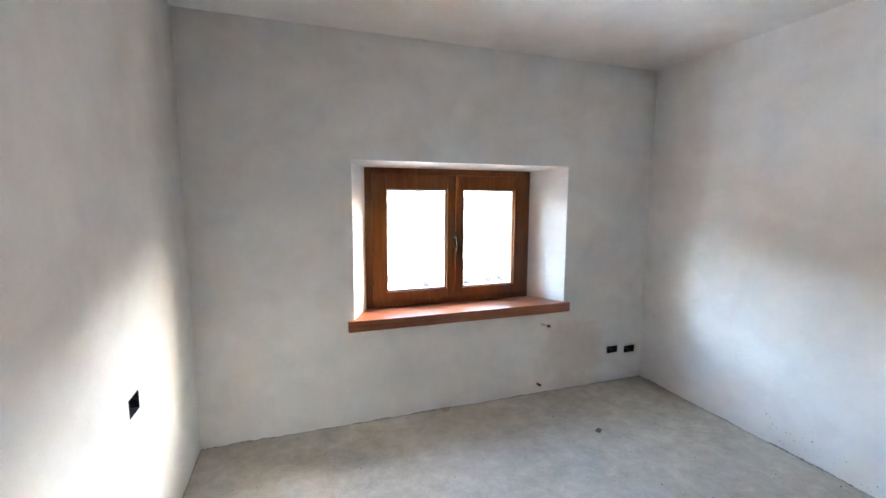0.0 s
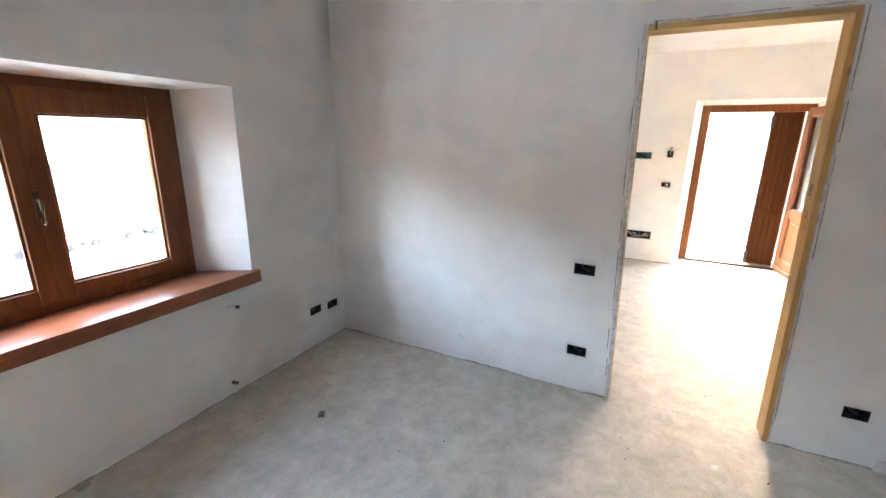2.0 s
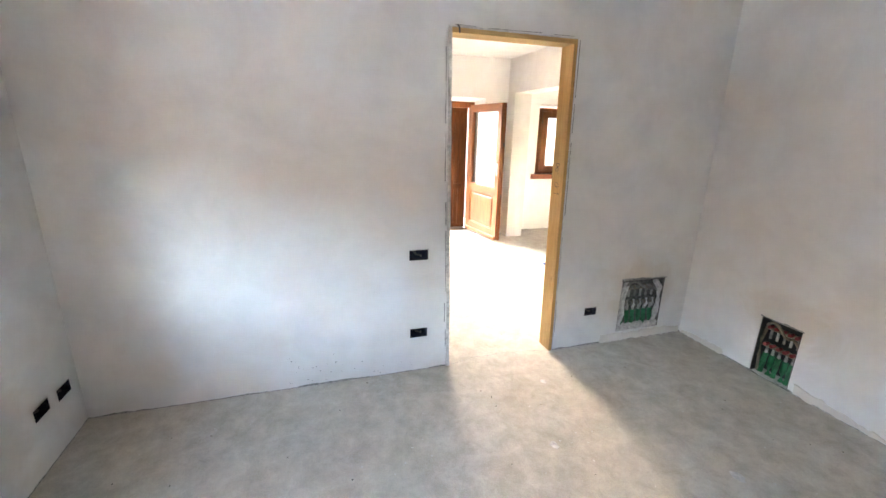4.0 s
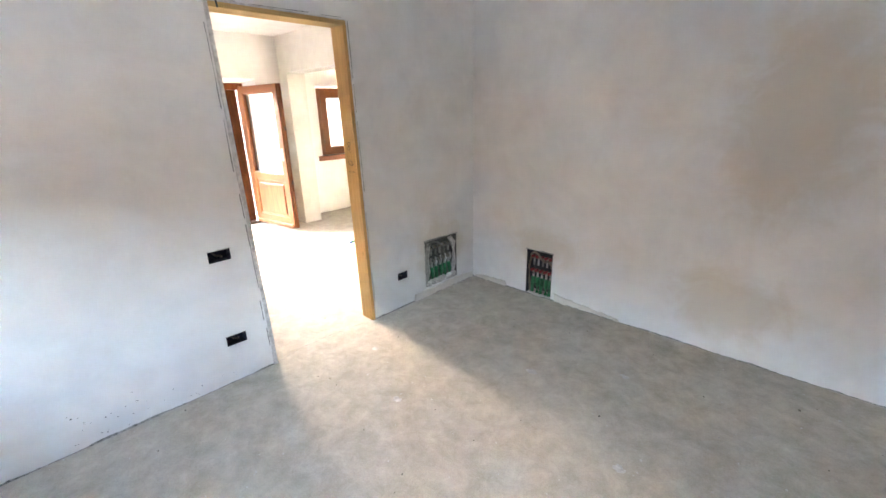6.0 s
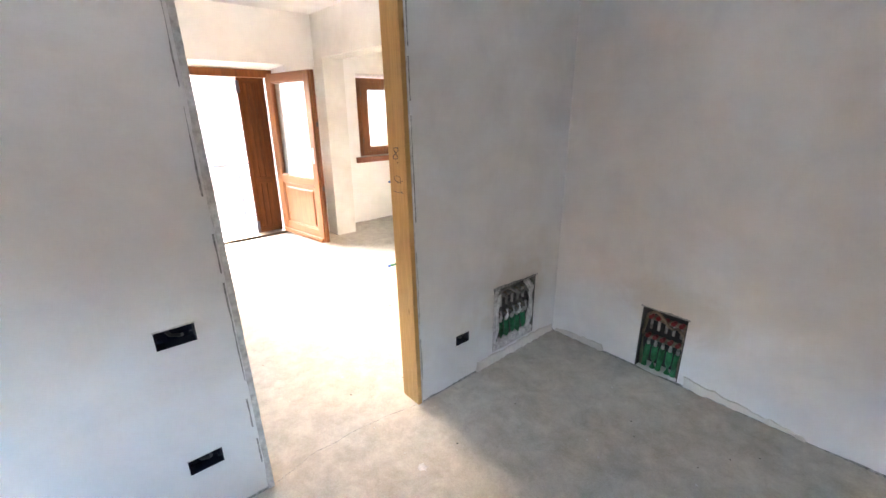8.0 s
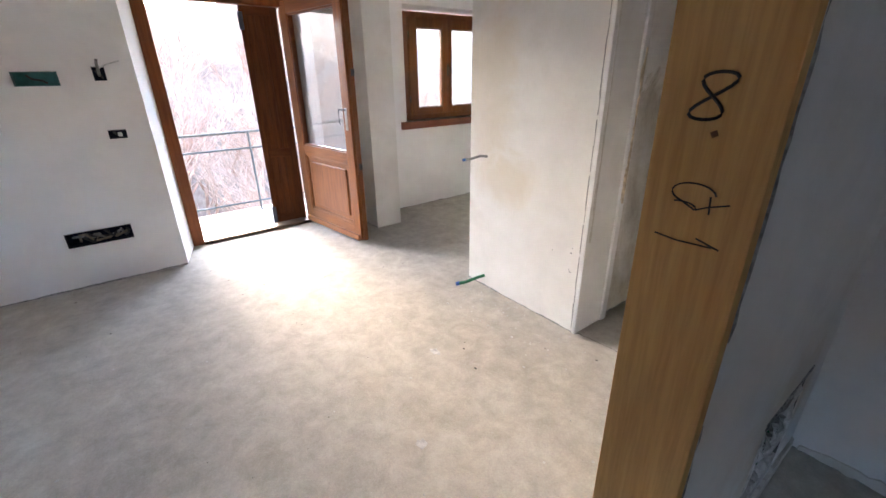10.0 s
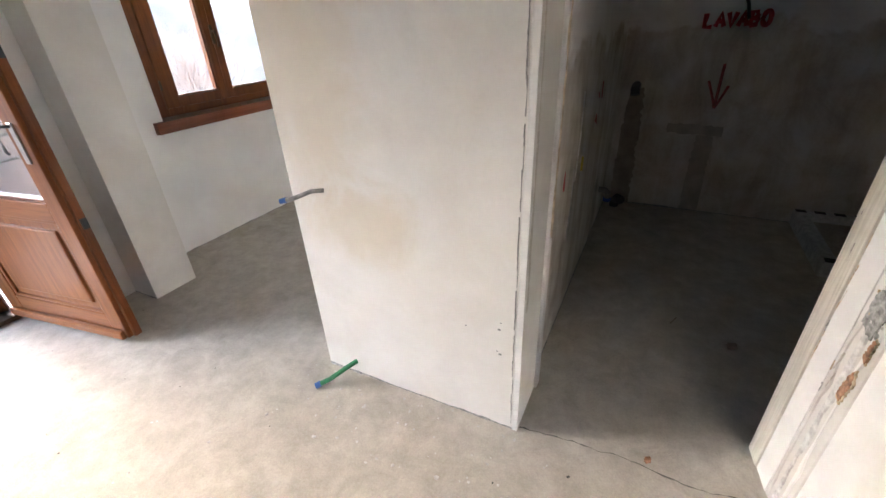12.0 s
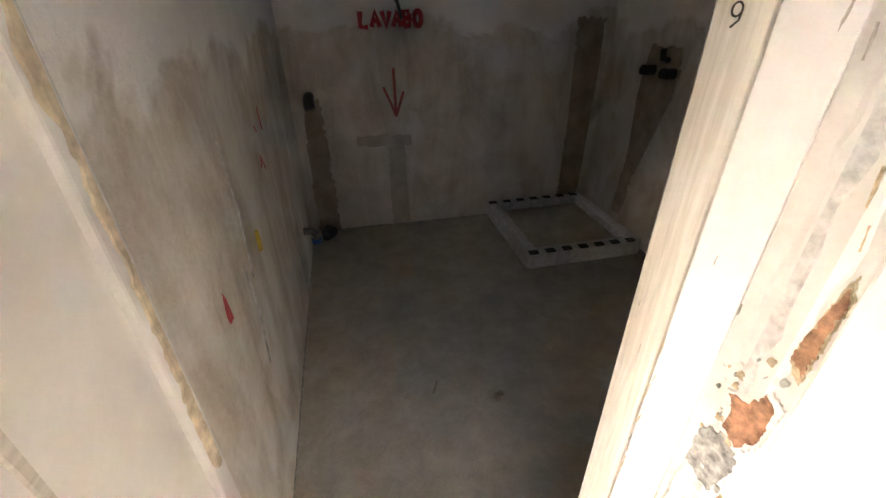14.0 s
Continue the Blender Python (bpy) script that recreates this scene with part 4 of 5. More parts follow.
part("mark", stroke([[(0.0, 0.0), (0.0, 0.07)]], lambda a, b: (-0.002, a, b), 0.009), M_YEL, mk)
mk = thing("wall_mark", "faint red scrawl on the side wall", "writing", (1.015, -5.55, 1.0))
for ln in ([(0.0, 0.0), (0.012, 0.05), (0.015, 0.09)], [(0.1, -0.12), (0.14, -0.06), (0.16, -0.1)], [(0.11, 0.02), (0.14, 0.05)]):
    part("stroke", stroke([ln], lambda a, b: (-0.001, a, b), 0.004), M_REDF, mk)

tray = thing("shower_tray", "white shower tray base with black taped rim, on the concrete floor", "shower tray", (-0.665, -6.195, 0.0))
tw, td, th = 0.385, 0.40, 0.105
part("rim", boxes((-tw, tw, -td, -td + 0.075, 0.0, th), (-tw, tw, td - 0.075, td, 0.0, th), (-tw, -tw + 0.075, -td + 0.075, td - 0.075, 0.0, th),
                  (tw - 0.075, tw, -td + 0.075, td - 0.075, 0.0, th), bevel=0.006), M_WHITEP, tray)
part("basin", boxes((-tw + 0.07, tw - 0.07, -td + 0.07, td - 0.07, 0.0, 0.055)), M_FLOOR, tray, "cement-dusted grey basin floor")
for yy in (-td + 0.02, td - 0.02):
    for k in range(7):
        x = -tw + 0.07 + 0.11 * k
        part("tape", boxes((x - 0.03, x + 0.03, yy - 0.020, yy + 0.021, th - 0.006, th + 0.004), bevel=0.002), M_BLACKM, tray, "black tape strip")

pipe_stub("drain_pipe", "black drain elbow out of the bathroom wall", "pipe", [(0.90, -6.62, 0.93), (0.90, -6.54, 0.93), (0.90, -6.50, 0.915), (0.895, -6.485, 0.88)], 0.032, M_BLACKM)
pipe_stub("drain_pipe", "black drain pipe rising from the floor corner", "pipe", [(0.92, -6.50, 0.0), (0.92, -6.50, 0.05), (0.90, -6.46, 0.085), (0.87, -6.41, 0.09)], 0.036, M_BLACKM)
pipe_stub("drain_pipe", "short grey drain pipe low on the side wall", "pipe", [(1.03, -6.1, 0.27), (0.97, -6.1, 0.27), (0.95, -6.1, 0.25), (0.95, -6.1, 0.21)], 0.022, M_GREYP, M_BLUEP)
sm = thing("shower_mixer_pipes", "dark pipe ends of the shower mixer in the wall", "pipe", (-1.10, -6.02, 1.07), -90)
for dx in (-0.09, 0.08):
    bm = bmesh.new()
    tube(bm, [(dx, -0.01, 0.0), (dx, 0.06, 0.0), (dx, 0.085, 0.005)], 0.028, 10)
    part("pipe_end", bm, M_BLACKM, sm)
bm = bmesh.new()
tube(bm, [(-0.02, 0.0, 0.06), (-0.02, 0.045, 0.07), (-0.015, 0.05, 0.12)], 0.016, 8)
part("pipe_end", bm, M_BLACKM, sm)
part("mounting_plate", boxes((-0.13, 0.12, 0.0, 0.010, -0.022, 0.022), bevel=0.003), M_ROUGH, sm)
pipe_stub("cable_stub", "dark cable hanging above the red word", "cable", [(0.36, -6.61, 1.50), (0.36, -6.56, 1.49), (0.33, -6.545, 1.42), (0.31, -6.55, 1.34)], 0.010, M_BLACKM)

# rough jambs of the bathroom doorway
M_JAMBW = timber("plaster_smeared_board", (0.58, 0.53, 0.44), (0.70, 0.67, 0.61), "z", 0.85)
M_SKIM = plaster("white_skim", (0.82, 0.81, 0.79), (0.70, 0.69, 0.67))
M_SMEAR = plaster("smeared_mortar", (0.72, 0.70, 0.67), (0.50, 0.48, 0.45))
M_OCHREP = flat("pale_ochre_skim", (0.62, 0.53, 0.39), 0.95, 0.0, 0.2, 25.0)
M_OCHREM = flat("ochre_mortar", (0.45, 0.36, 0.24), 0.95, 0.0, 0.25, 60.0)
jb = thing("door_jamb_bath", "rough unfinished jamb with smeared boards and broken brick", "door frame", (0.166, -4.07, 0.0), 7.1, kind="structure")
part("jamb_body", boxes((-0.06, 0.0, -0.278, -0.001, 0.0, 2.098), bevel=0.004), M_SMEAR, jb)
jr2 = part("jamb_board", boxes((0.0005, 0.010, -0.279, -0.200, 0.0, 2.098), bevel=0.003), M_JAMBW, jb)
part("skim_strip", boxes((0.0005, 0.005, -0.197, -0.110, 0.0, 2.098), bevel=0.002), M_SKIM, jb)
LAY = Matrix(((0, -1, 0, 0), (0, 0, 1, 0), (1, 0, 0, 0), (0, 0, 0, 1)))       # run up, stand out to +x, spread to +y
for k, (y, w0, w1) in enumerate(((-0.106, 0.012, 0.03), (-0.07, 0.008, 0.024), (-0.035, 0.006, 0.02))):
    ob = part("mortar_ridge", ragged_strip(2.08, w0, w1, 0.004, 77 + k, 0.03), (M_SMEAR, M_LIGHTMORTAR, M_SKIM)[k], jb)
    ob.matrix_basis = Matrix.Translation((0.0005, y, 0.005)) @ LAY
rc = random.Random(9)
for k in range(26):
    y = rc.choice((-0.197, -0.196, -0.109, -0.108, rc.uniform(-0.10, -0.01), rc.uniform(-0.10, -0.01), rc.uniform(-0.27, -0.02)))
    ob = part("groove", ragged_strip(rc.uniform(0.012, 0.075), 0.0003, 0.003, 0.0055, 300 + k, 0.005), (M_FILL, M_BEAD, M_OCHREM)[k % 3], jb)
    ob.matrix_basis = Matrix.Translation((0.006 if y < -0.2 else 0.0015, y, rc.uniform(0.45, 1.5))) @ Matrix.Rotation(radians(rc.uniform(-7, 7)), 4, "X") @ LAY
part("figure", stroke([arc(0.0, 0.006, 0.007, 0.008, 0, 360, 12), [(-0.007, 0.006), (-0.006, -0.006), (0.003, -0.014)]],
                      lambda a, b: (0.0105, -0.245 - a, 1.395 + b), 0.0013), M_INK, jr2, "black handwritten figure 9")


def on_jamb(a, b, o):
    return (0.003 + o, a, b)


BRICKS = (((-0.060, 0.845), (-0.035, 0.825), (-0.014, 0.86), (-0.012, 0.93), (-0.030, 0.945), (-0.042, 0.915), (-0.070, 0.905), (-0.056, 0.875)),
          ((-0.026, 1.02), (-0.008, 1.00), (-0.006, 1.12), (-0.012, 1.14), (-0.020, 1.08)),
          ((-0.042, 0.52), (-0.024, 0.51), (-0.014, 0.58), (-0.026, 0.61), (-0.038, 0.58)),
          ((-0.028, 0.66), (-0.014, 0.65), (-0.012, 0.71), (-0.020, 0.715)))
for k, pts in enumerate(BRICKS):
    cx, cy = sum(p[0] for p in pts) / len(pts), sum(p[1] for p in pts) / len(pts)
    wide = [(cx + (p[0] - cx) * 1.25, cy + (p[1] - cy) * 1.2) for p in pts]
    patch("mortar_edge", "", wide, on_jamb, 0.004, 190 + k, M_OCHREM if k else M_SMEAR, jb, step=0.004, amp=0.003)
    patch("broken_brick", "", pts, on_jamb, 0.0065, 90 + k, M_BRICK, jb, step=0.0035, amp=0.0032)
for k in range(34):
    y, z = rc.uniform(-0.095, -0.01), rc.uniform(0.72, 1.0)
    q = rc.uniform(0.0015, 0.0045)
    patch("mortar_fleck", "", ((y - q, z - q), (y + q, z - q * 1.4), (y + q, z + q), (y - q * 0.6, z + q * 1.5)), on_jamb, 0.005, 230 + k,
          (M_SMEAR, M_BEAD, M_OCHREM)[k % 3], jb, step=0.003, amp=0.002)
patch("grey_smear", "", ((-0.09, 0.72), (-0.04, 0.70), (-0.02, 0.80), (-0.05, 0.835), (-0.085, 0.81)), on_jamb, 0.0045, 97, M_BEAD, jb, step=0.005, amp=0.004)

# the other jamb: skimmed return with a ridge, bead strip and crack along the arris
jc = thing("door_jamb_return", "skimmed jamb return with a plaster ridge and cracked arris", "door frame", (0.992, -4.07, 0.0), kind="structure")
part("ridge", boxes((-0.012, 0.02, -0.285, -0.235, 0.0, 2.098), bevel=0.006), M_SKIM, jc)
ob = part("ochre_streak", ragged_strip(1.3, 0.006, 0.022, 0.002, 58, 0.04), M_JAMBW, jc)
ob.matrix_basis = Matrix.Translation((-0.0005, -0.035, 0.55)) @ Matrix(((0, 1, 0, 0), (0, 0, 1, 0), (1, 0, 0, 0), (0, 0, 0, 1)))
ob = part("ochre_streak", ragged_strip(0.75, 0.012, 0.030, 0.002, 59, 0.012), M_OCHREP, jc)
ob.matrix_basis = Matrix.Translation((-0.0125, -0.272, 0.72)) @ Matrix(((0, 1, 0, 0), (0, 0, 1, 0), (1, 0, 0, 0), (0, 0, 0, 1)))
ob = part("arris_bead", ragged_strip(2.09, 0.020, 0.030, 0.0035, 55, 0.05), M_SKIM, jc)
ob.matrix_basis = Matrix.Translation((0.0, 0.0005, 0.0)) @ Matrix(((0, 0, 1, 0), (0, -1, 0, 0), (1, 0, 0, 0), (0, 0, 0, 1)))
z = 0.03
while z < 1.95:
    ln = rc.uniform(0.05, 0.2)
    ob = part("crack", ragged_strip(ln, 0.0004, 0.0042, 0.0042, rc.randint(0, 999), 0.010), M_BEAD, jc)
    ob.matrix_basis = Matrix.Translation((0.027 + rc.uniform(-0.002, 0.002), 0.0005, z)) @ Matrix(((0, 0, 1, 0), (0, -1, 0, 0), (1, 0, 0, 0), (0, 0, 0, 1)))
    z += ln * rc.uniform(0.85, 1.15)
bm = bmesh.new()
for x, z, q in ((1.075, 0.47, 0.006), (1.07, 0.36, 0.006), (1.08, 0.372, 0.004), (1.20, 0.45, 0.004), (1.07, 0.50, 0.003)):
    crumb_at = bmesh.ops.create_icosphere(bm, subdivisions=1, radius=q)["verts"]
    for v in crumb_at:
        v.co = Vector((v.co.x * 1.3 + x, v.co.y * 0.35 - 4.07, v.co.z * 0.8 + z))
tagged(link_mesh("plug_holes", bm, M_BEAD), "small grey filled plug holes in the partition", "specks", kind="stuff")

# ---- cracks and screed joints ----


def crack(label, pts, width, seed, material):
    r = random.Random(seed)
    bm = bmesh.new()
    line = []
    for a, b in zip(pts, pts[1:]):
        n = max(2, int(math.hypot(b[0] - a[0], b[1] - a[1]) / 0.02))
        for i in range(n):
            line.append((a[0] + (b[0] - a[0]) * i / n, a[1] + (b[1] - a[1]) * i / n))
    line.append(pts[-1])
    dx, dy = pts[-1][0] - pts[0][0], pts[-1][1] - pts[0][1]
    ln = math.hypot(dx, dy)
    nx, ny = -dy / ln, dx / ln
    rows, o = [], 0.0
    for x, y in line:
        o = max(-0.012, min(0.012, o + r.uniform(-0.005, 0.005)))
        w = width * r.choice((0.25, 0.5, 0.8, 1.0, 1.4))
        rows.append([bm.verts.new((x + nx * (o + s * w), y + ny * (o + s * w), 0.0012)) for s in (-0.5, 0.5)])
    for a, b in zip(rows, rows[1:]):
        bm.faces.new((a[0], b[0], b[1], a[1]))
    return tagged(link_mesh("trim_crack", bm, material), label, "crack", kind="structure")


M_CRACK = flat("screed_crack", (0.17, 0.16, 0.145), 0.95, 0.0, 0.2, 40.0)
crack("ragged screed joint across the doorway", [(0.0, -2.05), (0.06, -2.3), (0.05, -2.6), (0.01, -2.87)], 0.004, 4, M_BEAD)
crack("ragged screed joint across the bathroom doorway", [(0.99, -4.085), (0.63, -4.12), (0.38, -4.10), (0.16, -4.13)], 0.005, 5, M_CRACK)

# ---- debris ----
rr = random.Random(12)


def crumb(bm, x, y, z, s, r):
    vs = bmesh.ops.create_icosphere(bm, subdivisions=1, radius=s)["verts"]
    k = (r.uniform(0.6, 1.5), r.uniform(0.6, 1.5), r.uniform(0.35, 0.8))
    for v in vs:
        q = r.uniform(0.75, 1.2)
        v.co = Vector((v.co.x * k[0] * q + x, v.co.y * k[1] * q + y, v.co.z * k[2] * q + z))


for label, m, n, area, sz in (("scattered pale mortar crumbs on the screed", M_LIGHTMORTAR, 420, (-3.3, 3.4, -4.0, -0.1), (0.0015, 0.006)),
                              ("scattered dark grit on the screed", M_DARK, 150, (-3.3, 3.4, -4.0, -0.1), (0.002, 0.006)),
                              ("pale plaster crumbs along the partition foot", M_LIGHTMORTAR, 70, (0.9, 2.0, -4.06, -3.7), (0.002, 0.007))):
    bm = bmesh.new()
    for i in range(n):
        crumb(bm, rr.uniform(area[0], area[1]), rr.uniform(area[2], area[3]), 0.001, rr.uniform(*sz), rr)
    tagged(link_mesh("debris", bm, m), label, "debris", kind="stuff")
bm = bmesh.new()
for i in range(34):
    y, z = -1.0 - abs(rr.gauss(0, 0.45)), abs(rr.gauss(0.06, 0.09)) + 0.02
    if y < -1.98 or abs(z - 0.277) < 0.05:
        continue
    crumb(bm, 0.0, y, z, rr.uniform(0.0015, 0.005), rr)
tagged(link_mesh("mortar_specks", bm, M_DARK), "small dark specks low on the plaster", "specks", kind="stuff")


def chip(label, at, turn, size, material):
    bm = boxes((-size[0] / 2, size[0] / 2, -size[1] / 2, size[1] / 2, 0, size[2]), bevel=size[2] * 0.3)
    r = random.Random(int(at[0] * 100))
    for v in bm.verts:
        v.co += Vector((r.uniform(-1, 1), r.uniform(-1, 1), 0)) * size[1] * 0.15
    ob = link_mesh("rubble_chip", bm, material)
    ob.matrix_basis = pose(*at, 0, 0, turn)
    return tagged(ob, label, "debris")


chip("small reddish brick chip on the bathroom floor", (0.213, -4.918, 0.0), 20, (0.04, 0.028, 0.018), M_ROUGH)
chip("thin wood splinter on the bathroom floor", (0.46, -5.03, 0.0), 65, (0.07, 0.006, 0.004), M_ROUGH)
chip("small rusty stub standing out of the screed", (0.535, -4.13, 0.0), 30, (0.022, 0.016, 0.025), M_BRICK)
chip("brick crumb at the foot of the window wall", (-1.85, -0.03, 0.0), 5, (0.05, 0.03, 0.018), M_ROUGH)
chip("dark mortar crumb on the screed", (-0.95, -0.62, 0.0), 35, (0.05, 0.03, 0.006), M_DARK)

# pale splashes of mortar dried on the screed
for k, (x, y, q) in enumerate(((-1.30, -3.12, 0.035), (-0.88, -2.38, 0.03), (-0.35, -2.62, 0.028), (-1.75, -3.45, 0.03), (-2.0, -2.75, 0.03), (0.9, -2.95, 0.03), (1.35, -3.35, 0.035))):
    patch("trim_splash", "pale dried mortar splash on the screed", [(x + q * math.cos(a), y + 0.7 * q * math.sin(a)) for a in [i * math.pi / 3 for i in range(6)]],
          lambda a, b, o: (a, b, o), 0.0012, 200 + k, M_LIGHTMORTAR, category="splash")

# ---- balcony and outside ----
M_SLAB = flat("pale_concrete", (0.27, 0.258, 0.24), 0.85, 0.0, 0.15, 8.0)
tagged(link_mesh("balcony_slab", boxes((3.961, 4.80, -4.6, -0.8, -0.22, -0.012), bevel=0.01), M_SLAB), "pale concrete balcony floor", "balcony", kind="structure")
# unseen slab over the balcony added to cut steep sky light; plus house roof plate
tagged(link_mesh("eaves", boxes((3.961, 6.0, -7.2, 0.8, 2.38, 2.56), (-4.3, 3.961, -7.2, 0.8, 2.83, 2.95)), M_SLAB), "unseen concrete roof with a slab added over the balcony to block sky light", "roof", kind="structure")
rail = thing("balcony_railing", "thin dark iron railing on the balcony edge", "railing", (4.65, 0, -0.012))
for z in (0.85, 0.685, 0.11):
    bm = bmesh.new()
    tube(bm, [(0, -4.55, z), (0, -0.85, z)], 0.013 if z > 0.7 else 0.010, 8)
    part("rail", bm, M_IRON, rail)
for y in (-4.5, -3.37, -2.24, -1.11):
    bm = bmesh.new()
    tube(bm, [(0, y, 0.0), (0, y, 0.85)], 0.011, 8)
    part("post", bm, M_IRON, rail)

M_HOUSE = plaster("white_facade", (0.52, 0.505, 0.49), (0.44, 0.43, 0.41))
tagged(link_mesh("house_base", boxes((-3.765, 3.95, -6.79, 0.355, -9.0, -0.25)), M_HOUSE), "plain plastered lower storeys", "house wall", kind="structure")


def terrain(x, y):
    def st(a, b, v):
        v = min(1.0, max(0.0, (v - a) / (b - a)))
        return v * v * (3 - 2 * v)
    e = st(5.5, 30, x) * 11.5 * (1 - st(14, 34, y)) + st(30, 160, x) * 14
    n = st(62, 190, y) * 55
    s = st(40, 200, -y) * 30
    return -8.0 + max(e, n, s) + 0.5 * noise.noise(Vector((x * 0.15, y * 0.15, 0))) * st(6, 12, abs(x) + abs(y) - 4)


def ground_sheet():
    bm = bmesh.new()

    def axis():
        a, v = [], 0.0
        while v < 600:
            a.append(v)
            v += 1.2 + v * 0.09
        return [-q for q in a[:0:-1]] + a
    xs, ys = axis(), axis()
    g = [[bm.verts.new((x, y, terrain(x, y))) for x in xs] for y in ys]
    for r0, r1 in zip(g, g[1:]):
        for i in range(len(xs) - 1):
            f = bm.faces.new((r0[i], r0[i + 1], r1[i + 1], r1[i]))
            f.smooth = True
    return bm


m, nt, b = mat("dry_grass_ground", 0.95)
v = coords(nt)
n1 = noise_tex(nt, v, 0.25, 6.0, 0.6, 0.5)
n2 = noise_tex(nt, v, 3.0, 8.0, 0.7)
c = ramp(nt, mth(nt, "ADD", mth(nt, "MULTIPLY", n1, 0.5), mth(nt, "MULTIPLY", n2, 0.5)),
         [(0.36, (0.09, 0.058, 0.038)), (0.5, (0.145, 0.098, 0.066)), (0.64, (0.21, 0.155, 0.108))])
nt.links.new(c, b.inputs["Base Color"])
bump(nt, b, n2, 0.6, 0.2)
M_GROUND = m
tagged(link_mesh("ground", ground_sheet(), M_GROUND), "dry winter hillside and open ground", "ground", kind="structure")
M_ROAD = flat("pale_gravel", (0.46, 0.445, 0.42), 0.9, 0.0, 0.12, 1.5)
tagged(link_mesh("road", boxes((-30, 40, 6, 41.5, -8.3, -7.55)), M_ROAD), "pale sunlit yard and street below the house", "road", kind="structure")


def building(name, label, x0, x1, y0, y1, z0, z1, cols, rows, wall_m, roof_m):
    e = thing(name, label, "building", ((x0 + x1) / 2, (y0 + y1) / 2, z0))
    w, d, h = x1 - x0, y1 - y0, z1 - z0
    part("wall", boxes((-w / 2, w / 2, -d / 2, d / 2, 0, h)), wall_m, e)
    bm = bmesh.new()
    a = [bm.verts.new(p) for p in ((-w / 2 - 0.5, -d / 2 - 0.5, h), (w / 2 + 0.5, -d / 2 - 0.5, h), (w / 2 + 0.5, d / 2 + 0.5, h), (-w / 2 - 0.5, d / 2 + 0.5, h),
                                   (-w / 2 - 0.5, 0, h + d * 0.22), (w / 2 + 0.5, 0, h + d * 0.22))]
    for q in ((0, 1, 5, 4), (2, 3, 4, 5), (0, 4, 3), (1, 2, 5), (3, 2, 1, 0)):
        bm.faces.new([a[i] for i in q])
    part("roof", bm, roof_m, e)
    for r in range(rows):
        for c_ in range(cols):
            x = -w / 2 + w * (c_ + 0.5) / cols
            z = h * (r + 0.5) / rows
            wf = part("window", boxes((x - 0.5, x + 0.5, -d / 2 - 0.06, -d / 2, z - 0.75, z + 0.75)), M_FARGLASS, e)
            part("sill", boxes((x - 0.6, x + 0.6, -d / 2 - 0.16, -d / 2 - 0.06, z - 0.85, z - 0.75)), M_SLAB, wf)
    return e


M_FARGLASS = flat("far_window_glass", (0.055, 0.055, 0.055), 0.6)
M_SIGN = flat("blue_sheet", (0.06, 0.13, 0.36), 0.6, 0.0, 0.1, 2.0)
M_ROOF = flat("brown_roof_tiles", (0.12, 0.072, 0.055), 0.85, 0.0, 0.2, 1.2)
M_OCHRE = flat("ochre_facade", (0.26, 0.18, 0.13), 0.9, 0.0, 0.1, 0.6)
building("apartment_building", "grey-white plastered four-storey building across the street", 14.5, 30, 43, 55, -8, 6.5, 7, 4, M_HOUSE, M_ROOF)
building("house", "low grey-white annex beside the apartment building", 7.5, 14.4, 44, 53, -8, -1.5, 4, 2, M_HOUSE, M_ROOF)
building("house", "ochre house with brown roof behind the annex", 4, 16, 60, 70, -8, 5, 5, 4, M_OCHRE, M_ROOF)
building("house", "pale house on the slope with a brown roof", 30, 41, -20, -11, 2.5, 9, 4, 2, M_OCHRE, M_ROOF)

M_CARP = [flat("silver_car_paint", (0.45, 0.46, 0.47), 0.3, 0.5), flat("dark_car_paint", (0.06, 0.07, 0.09), 0.3, 0.3), flat("red_car_paint", (0.25, 0.04, 0.04), 0.3, 0.2)]
M_TYRE = flat("tyre_rubber", (0.02, 0.02, 0.02), 0.9)


def car(label, at, turn, paint):
    e = thing("car", label, "car", at, turn, "parked cars")
    bm = bmesh.new()
    prof = [(-2.1, 0.35), (-2.1, 0.8), (-1.6, 0.95), (-1.0, 1.42), (0.5, 1.45), (1.15, 1.0), (2.0, 0.85), (2.1, 0.4)]
    rows = []
    for y, k in ((-0.82, 0.93), (-0.7, 1.0), (0.7, 1.0), (0.82, 0.93)):
        rows.append([bm.verts.new((x, y * (0.85 if z > 1.2 else 1.0), z * k + 0.02)) for x, z in prof])
    for a, b_ in zip(rows, rows[1:]):
        for i in range(len(prof)):
            j = (i + 1) % len(prof)
            bm.faces.new((a[i], a[j], b_[j], b_[i]))
    bm.faces.new(rows[0][::-1])
    bm.faces.new(rows[-1])
    part("body", bm, paint, e)
    part("windows", boxes((-0.95, 0.55, -0.80, 0.80, 1.0, 1.30), bevel=0.05), M_FARGLASS, e)
    for x in (-1.35, 1.35):
        for y in (-0.83, 0.83):
            bm = bmesh.new()
            tube(bm, [(x, y - 0.09, 0.32), (x, y + 0.09, 0.32)], 0.32, 14)
            part("wheel", bm, M_TYRE, e)
    return e


car("silver car parked in front of the white building", (15.5, 39.5, -7.55), 8, M_CARP[0])
car("dark car parked in front of the white building", (20.5, 39.8, -7.55), 5, M_CARP[1])
car("red car parked beside the annex", (11.0, 39.0, -7.55), 170, M_CARP[2])

M_TWIG = flat("bare_twigs", (0.36, 0.235, 0.165), 0.9, 0.0, 0.2, 3.0)
M_TWIG2 = flat("reddish_twigs", (0.31, 0.18, 0.125), 0.9, 0.0, 0.2, 3.0)


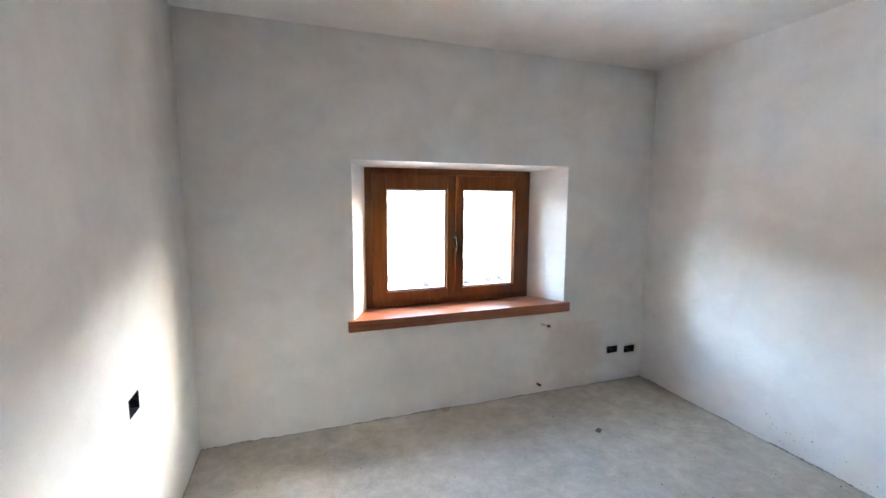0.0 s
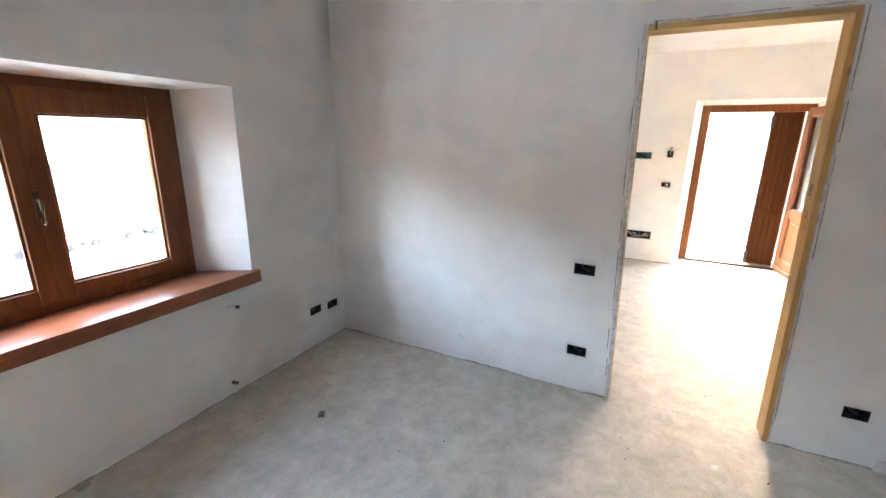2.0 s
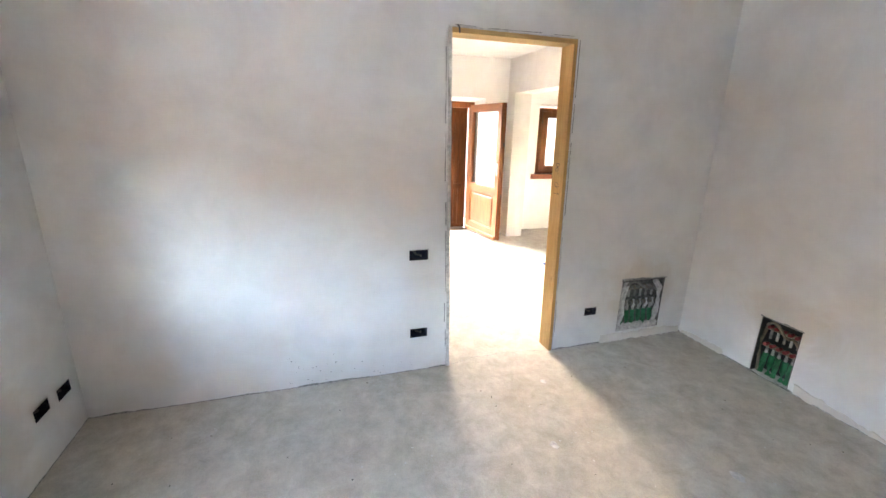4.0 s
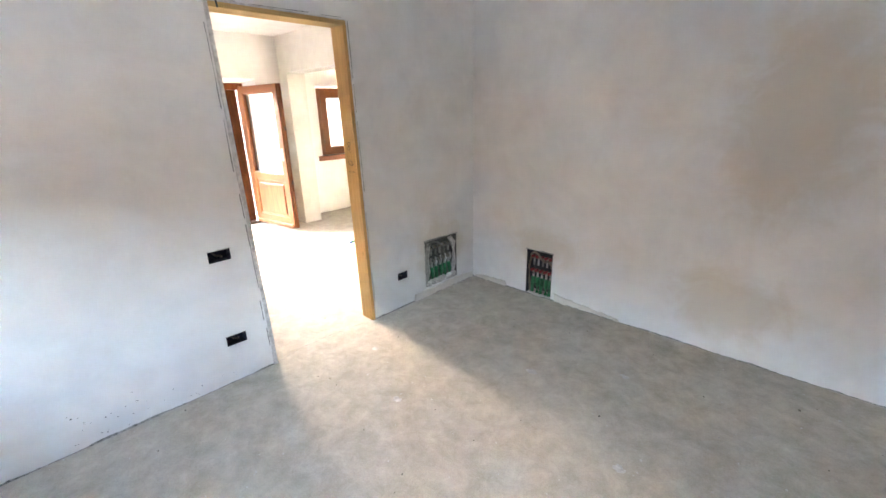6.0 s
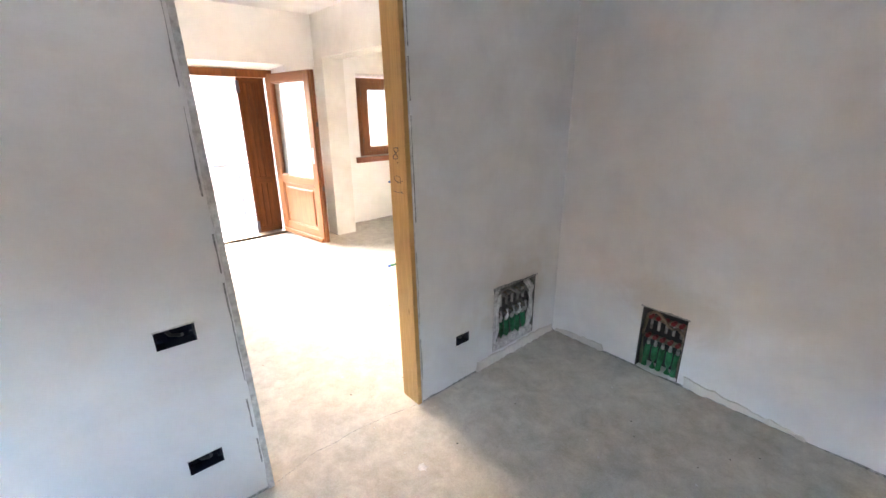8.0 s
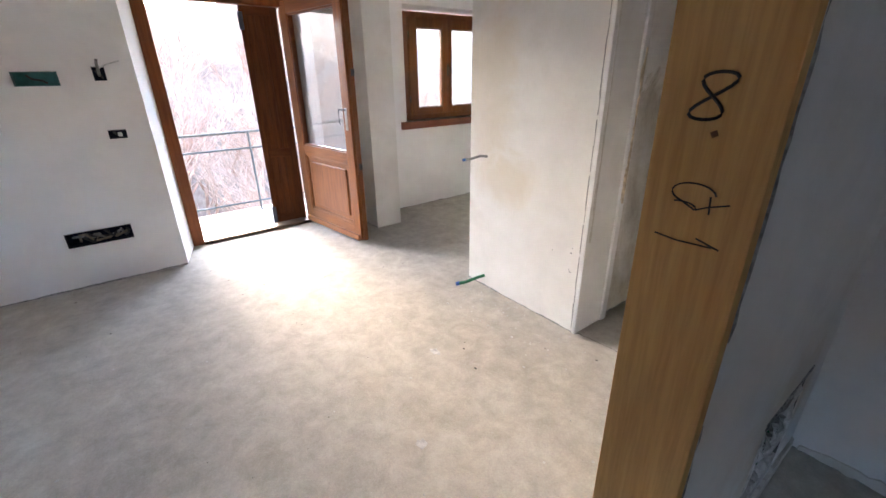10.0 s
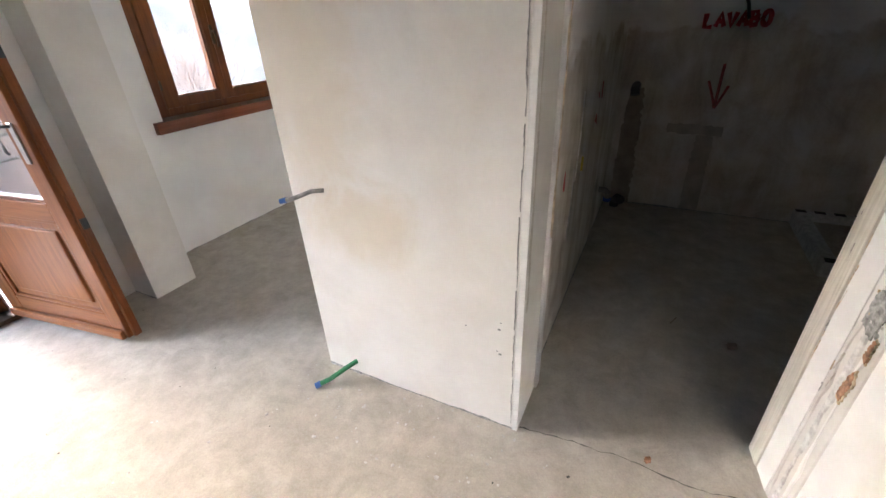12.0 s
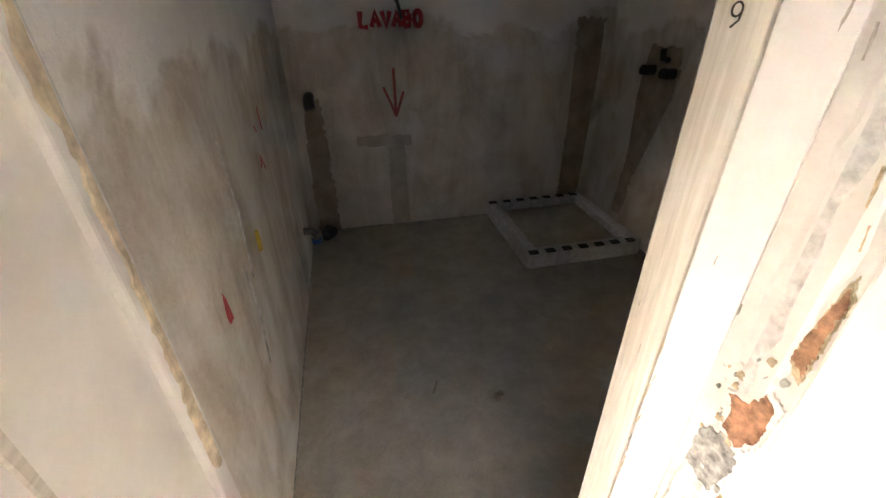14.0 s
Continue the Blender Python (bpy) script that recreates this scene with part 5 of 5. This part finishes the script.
def grow(bm, p, d, ln, r, level, rnd):
    """One bare branch with its side shoots, as thin tapered bars."""
    pts, q, dd = [p], p.copy(), d.copy()
    for i in range(3):
        dd = (dd + Vector((rnd.uniform(-1, 1), rnd.uniform(-1, 1), rnd.uniform(-0.3, 0.7))) * 0.22).normalized()
        q = q + dd * ln / 3
        pts.append(q.copy())
    tube(bm, pts, r, 4 if level else 6, r * 0.5)
    if level >= 3:
        return
    for i in range((5, 5, 4)[level]):
        k = rnd.choice((1, 2, 2, 3))
        nd_ = (dd + Vector((rnd.uniform(-1, 1), rnd.uniform(-1, 1), rnd.uniform(-0.2, 0.8))) * 0.75).normalized()
        grow(bm, pts[k], nd_, ln * rnd.uniform(0.45, 0.7), r * 0.45, level + 1, rnd)


def bare_tree(label, h, seed, material):
    rnd = random.Random(seed)
    e = thing("bare_tree", label, "tree", (0, 0, 0), 0, "bare trees on the hillside")
    bm = bmesh.new()
    tube(bm, [(0, 0, -0.4), (0.03 * h, 0, h * 0.2), (0.02 * h, 0.03 * h, h * 0.42)], h * 0.016, 7, h * 0.010)
    part("trunk", bm, material, e)
    bm = bmesh.new()
    for i in range(5):
        z = h * (0.12 + 0.07 * i)
        a = rnd.uniform(0, 6.28)
        grow(bm, Vector((0.02 * h, 0.01 * h, z)), Vector((math.cos(a) * 0.55, math.sin(a) * 0.55, 0.9)).normalized(), h * 0.45, h * 0.009, 0, rnd)
    part("crown", bm, material, e)
    return e


seeds = [bare_tree("tall bare winter tree on the dry hillside", 6.0, 1, M_TWIG), bare_tree("bare reddish shrub on the dry hillside", 4.0, 2, M_TWIG2),
         bare_tree("bare many-stemmed grey tree on the dry hillside", 5.0, 3, M_TWIG)]
places = []
rr = random.Random(8)
for i in range(90):
    x, y = 9 + 17 * rr.random() ** 1.3, rr.uniform(-15, 7)
    places.append((x, y))
for i in range(10):
    places.append((rr.uniform(-16, 6), rr.uniform(58, 90)))
for i, (x, y) in enumerate(places):
    s0 = seeds[i % 3]
    m = pose(x, y, terrain(x, y), 0, 0, rr.uniform(0, 360))
    if i < 3:
        s0.matrix_basis = m
    else:
        copy_thing(s0, m)

# blue tank on the slope, seen through the alcove window
tank = thing("water_tank", "small blue plastic tank on the dry slope", "tank", (17.6, -14.4, terrain(17.6, -14.4)), 30)
part("body", boxes((-0.55, 0.55, -0.45, 0.45, 0.0, 1.2), bevel=0.12, seg=3), M_SIGN, tank)
part("lid", boxes((-0.25, 0.25, -0.25, 0.25, 1.2, 1.28), bevel=0.03), M_SIGN, tank)
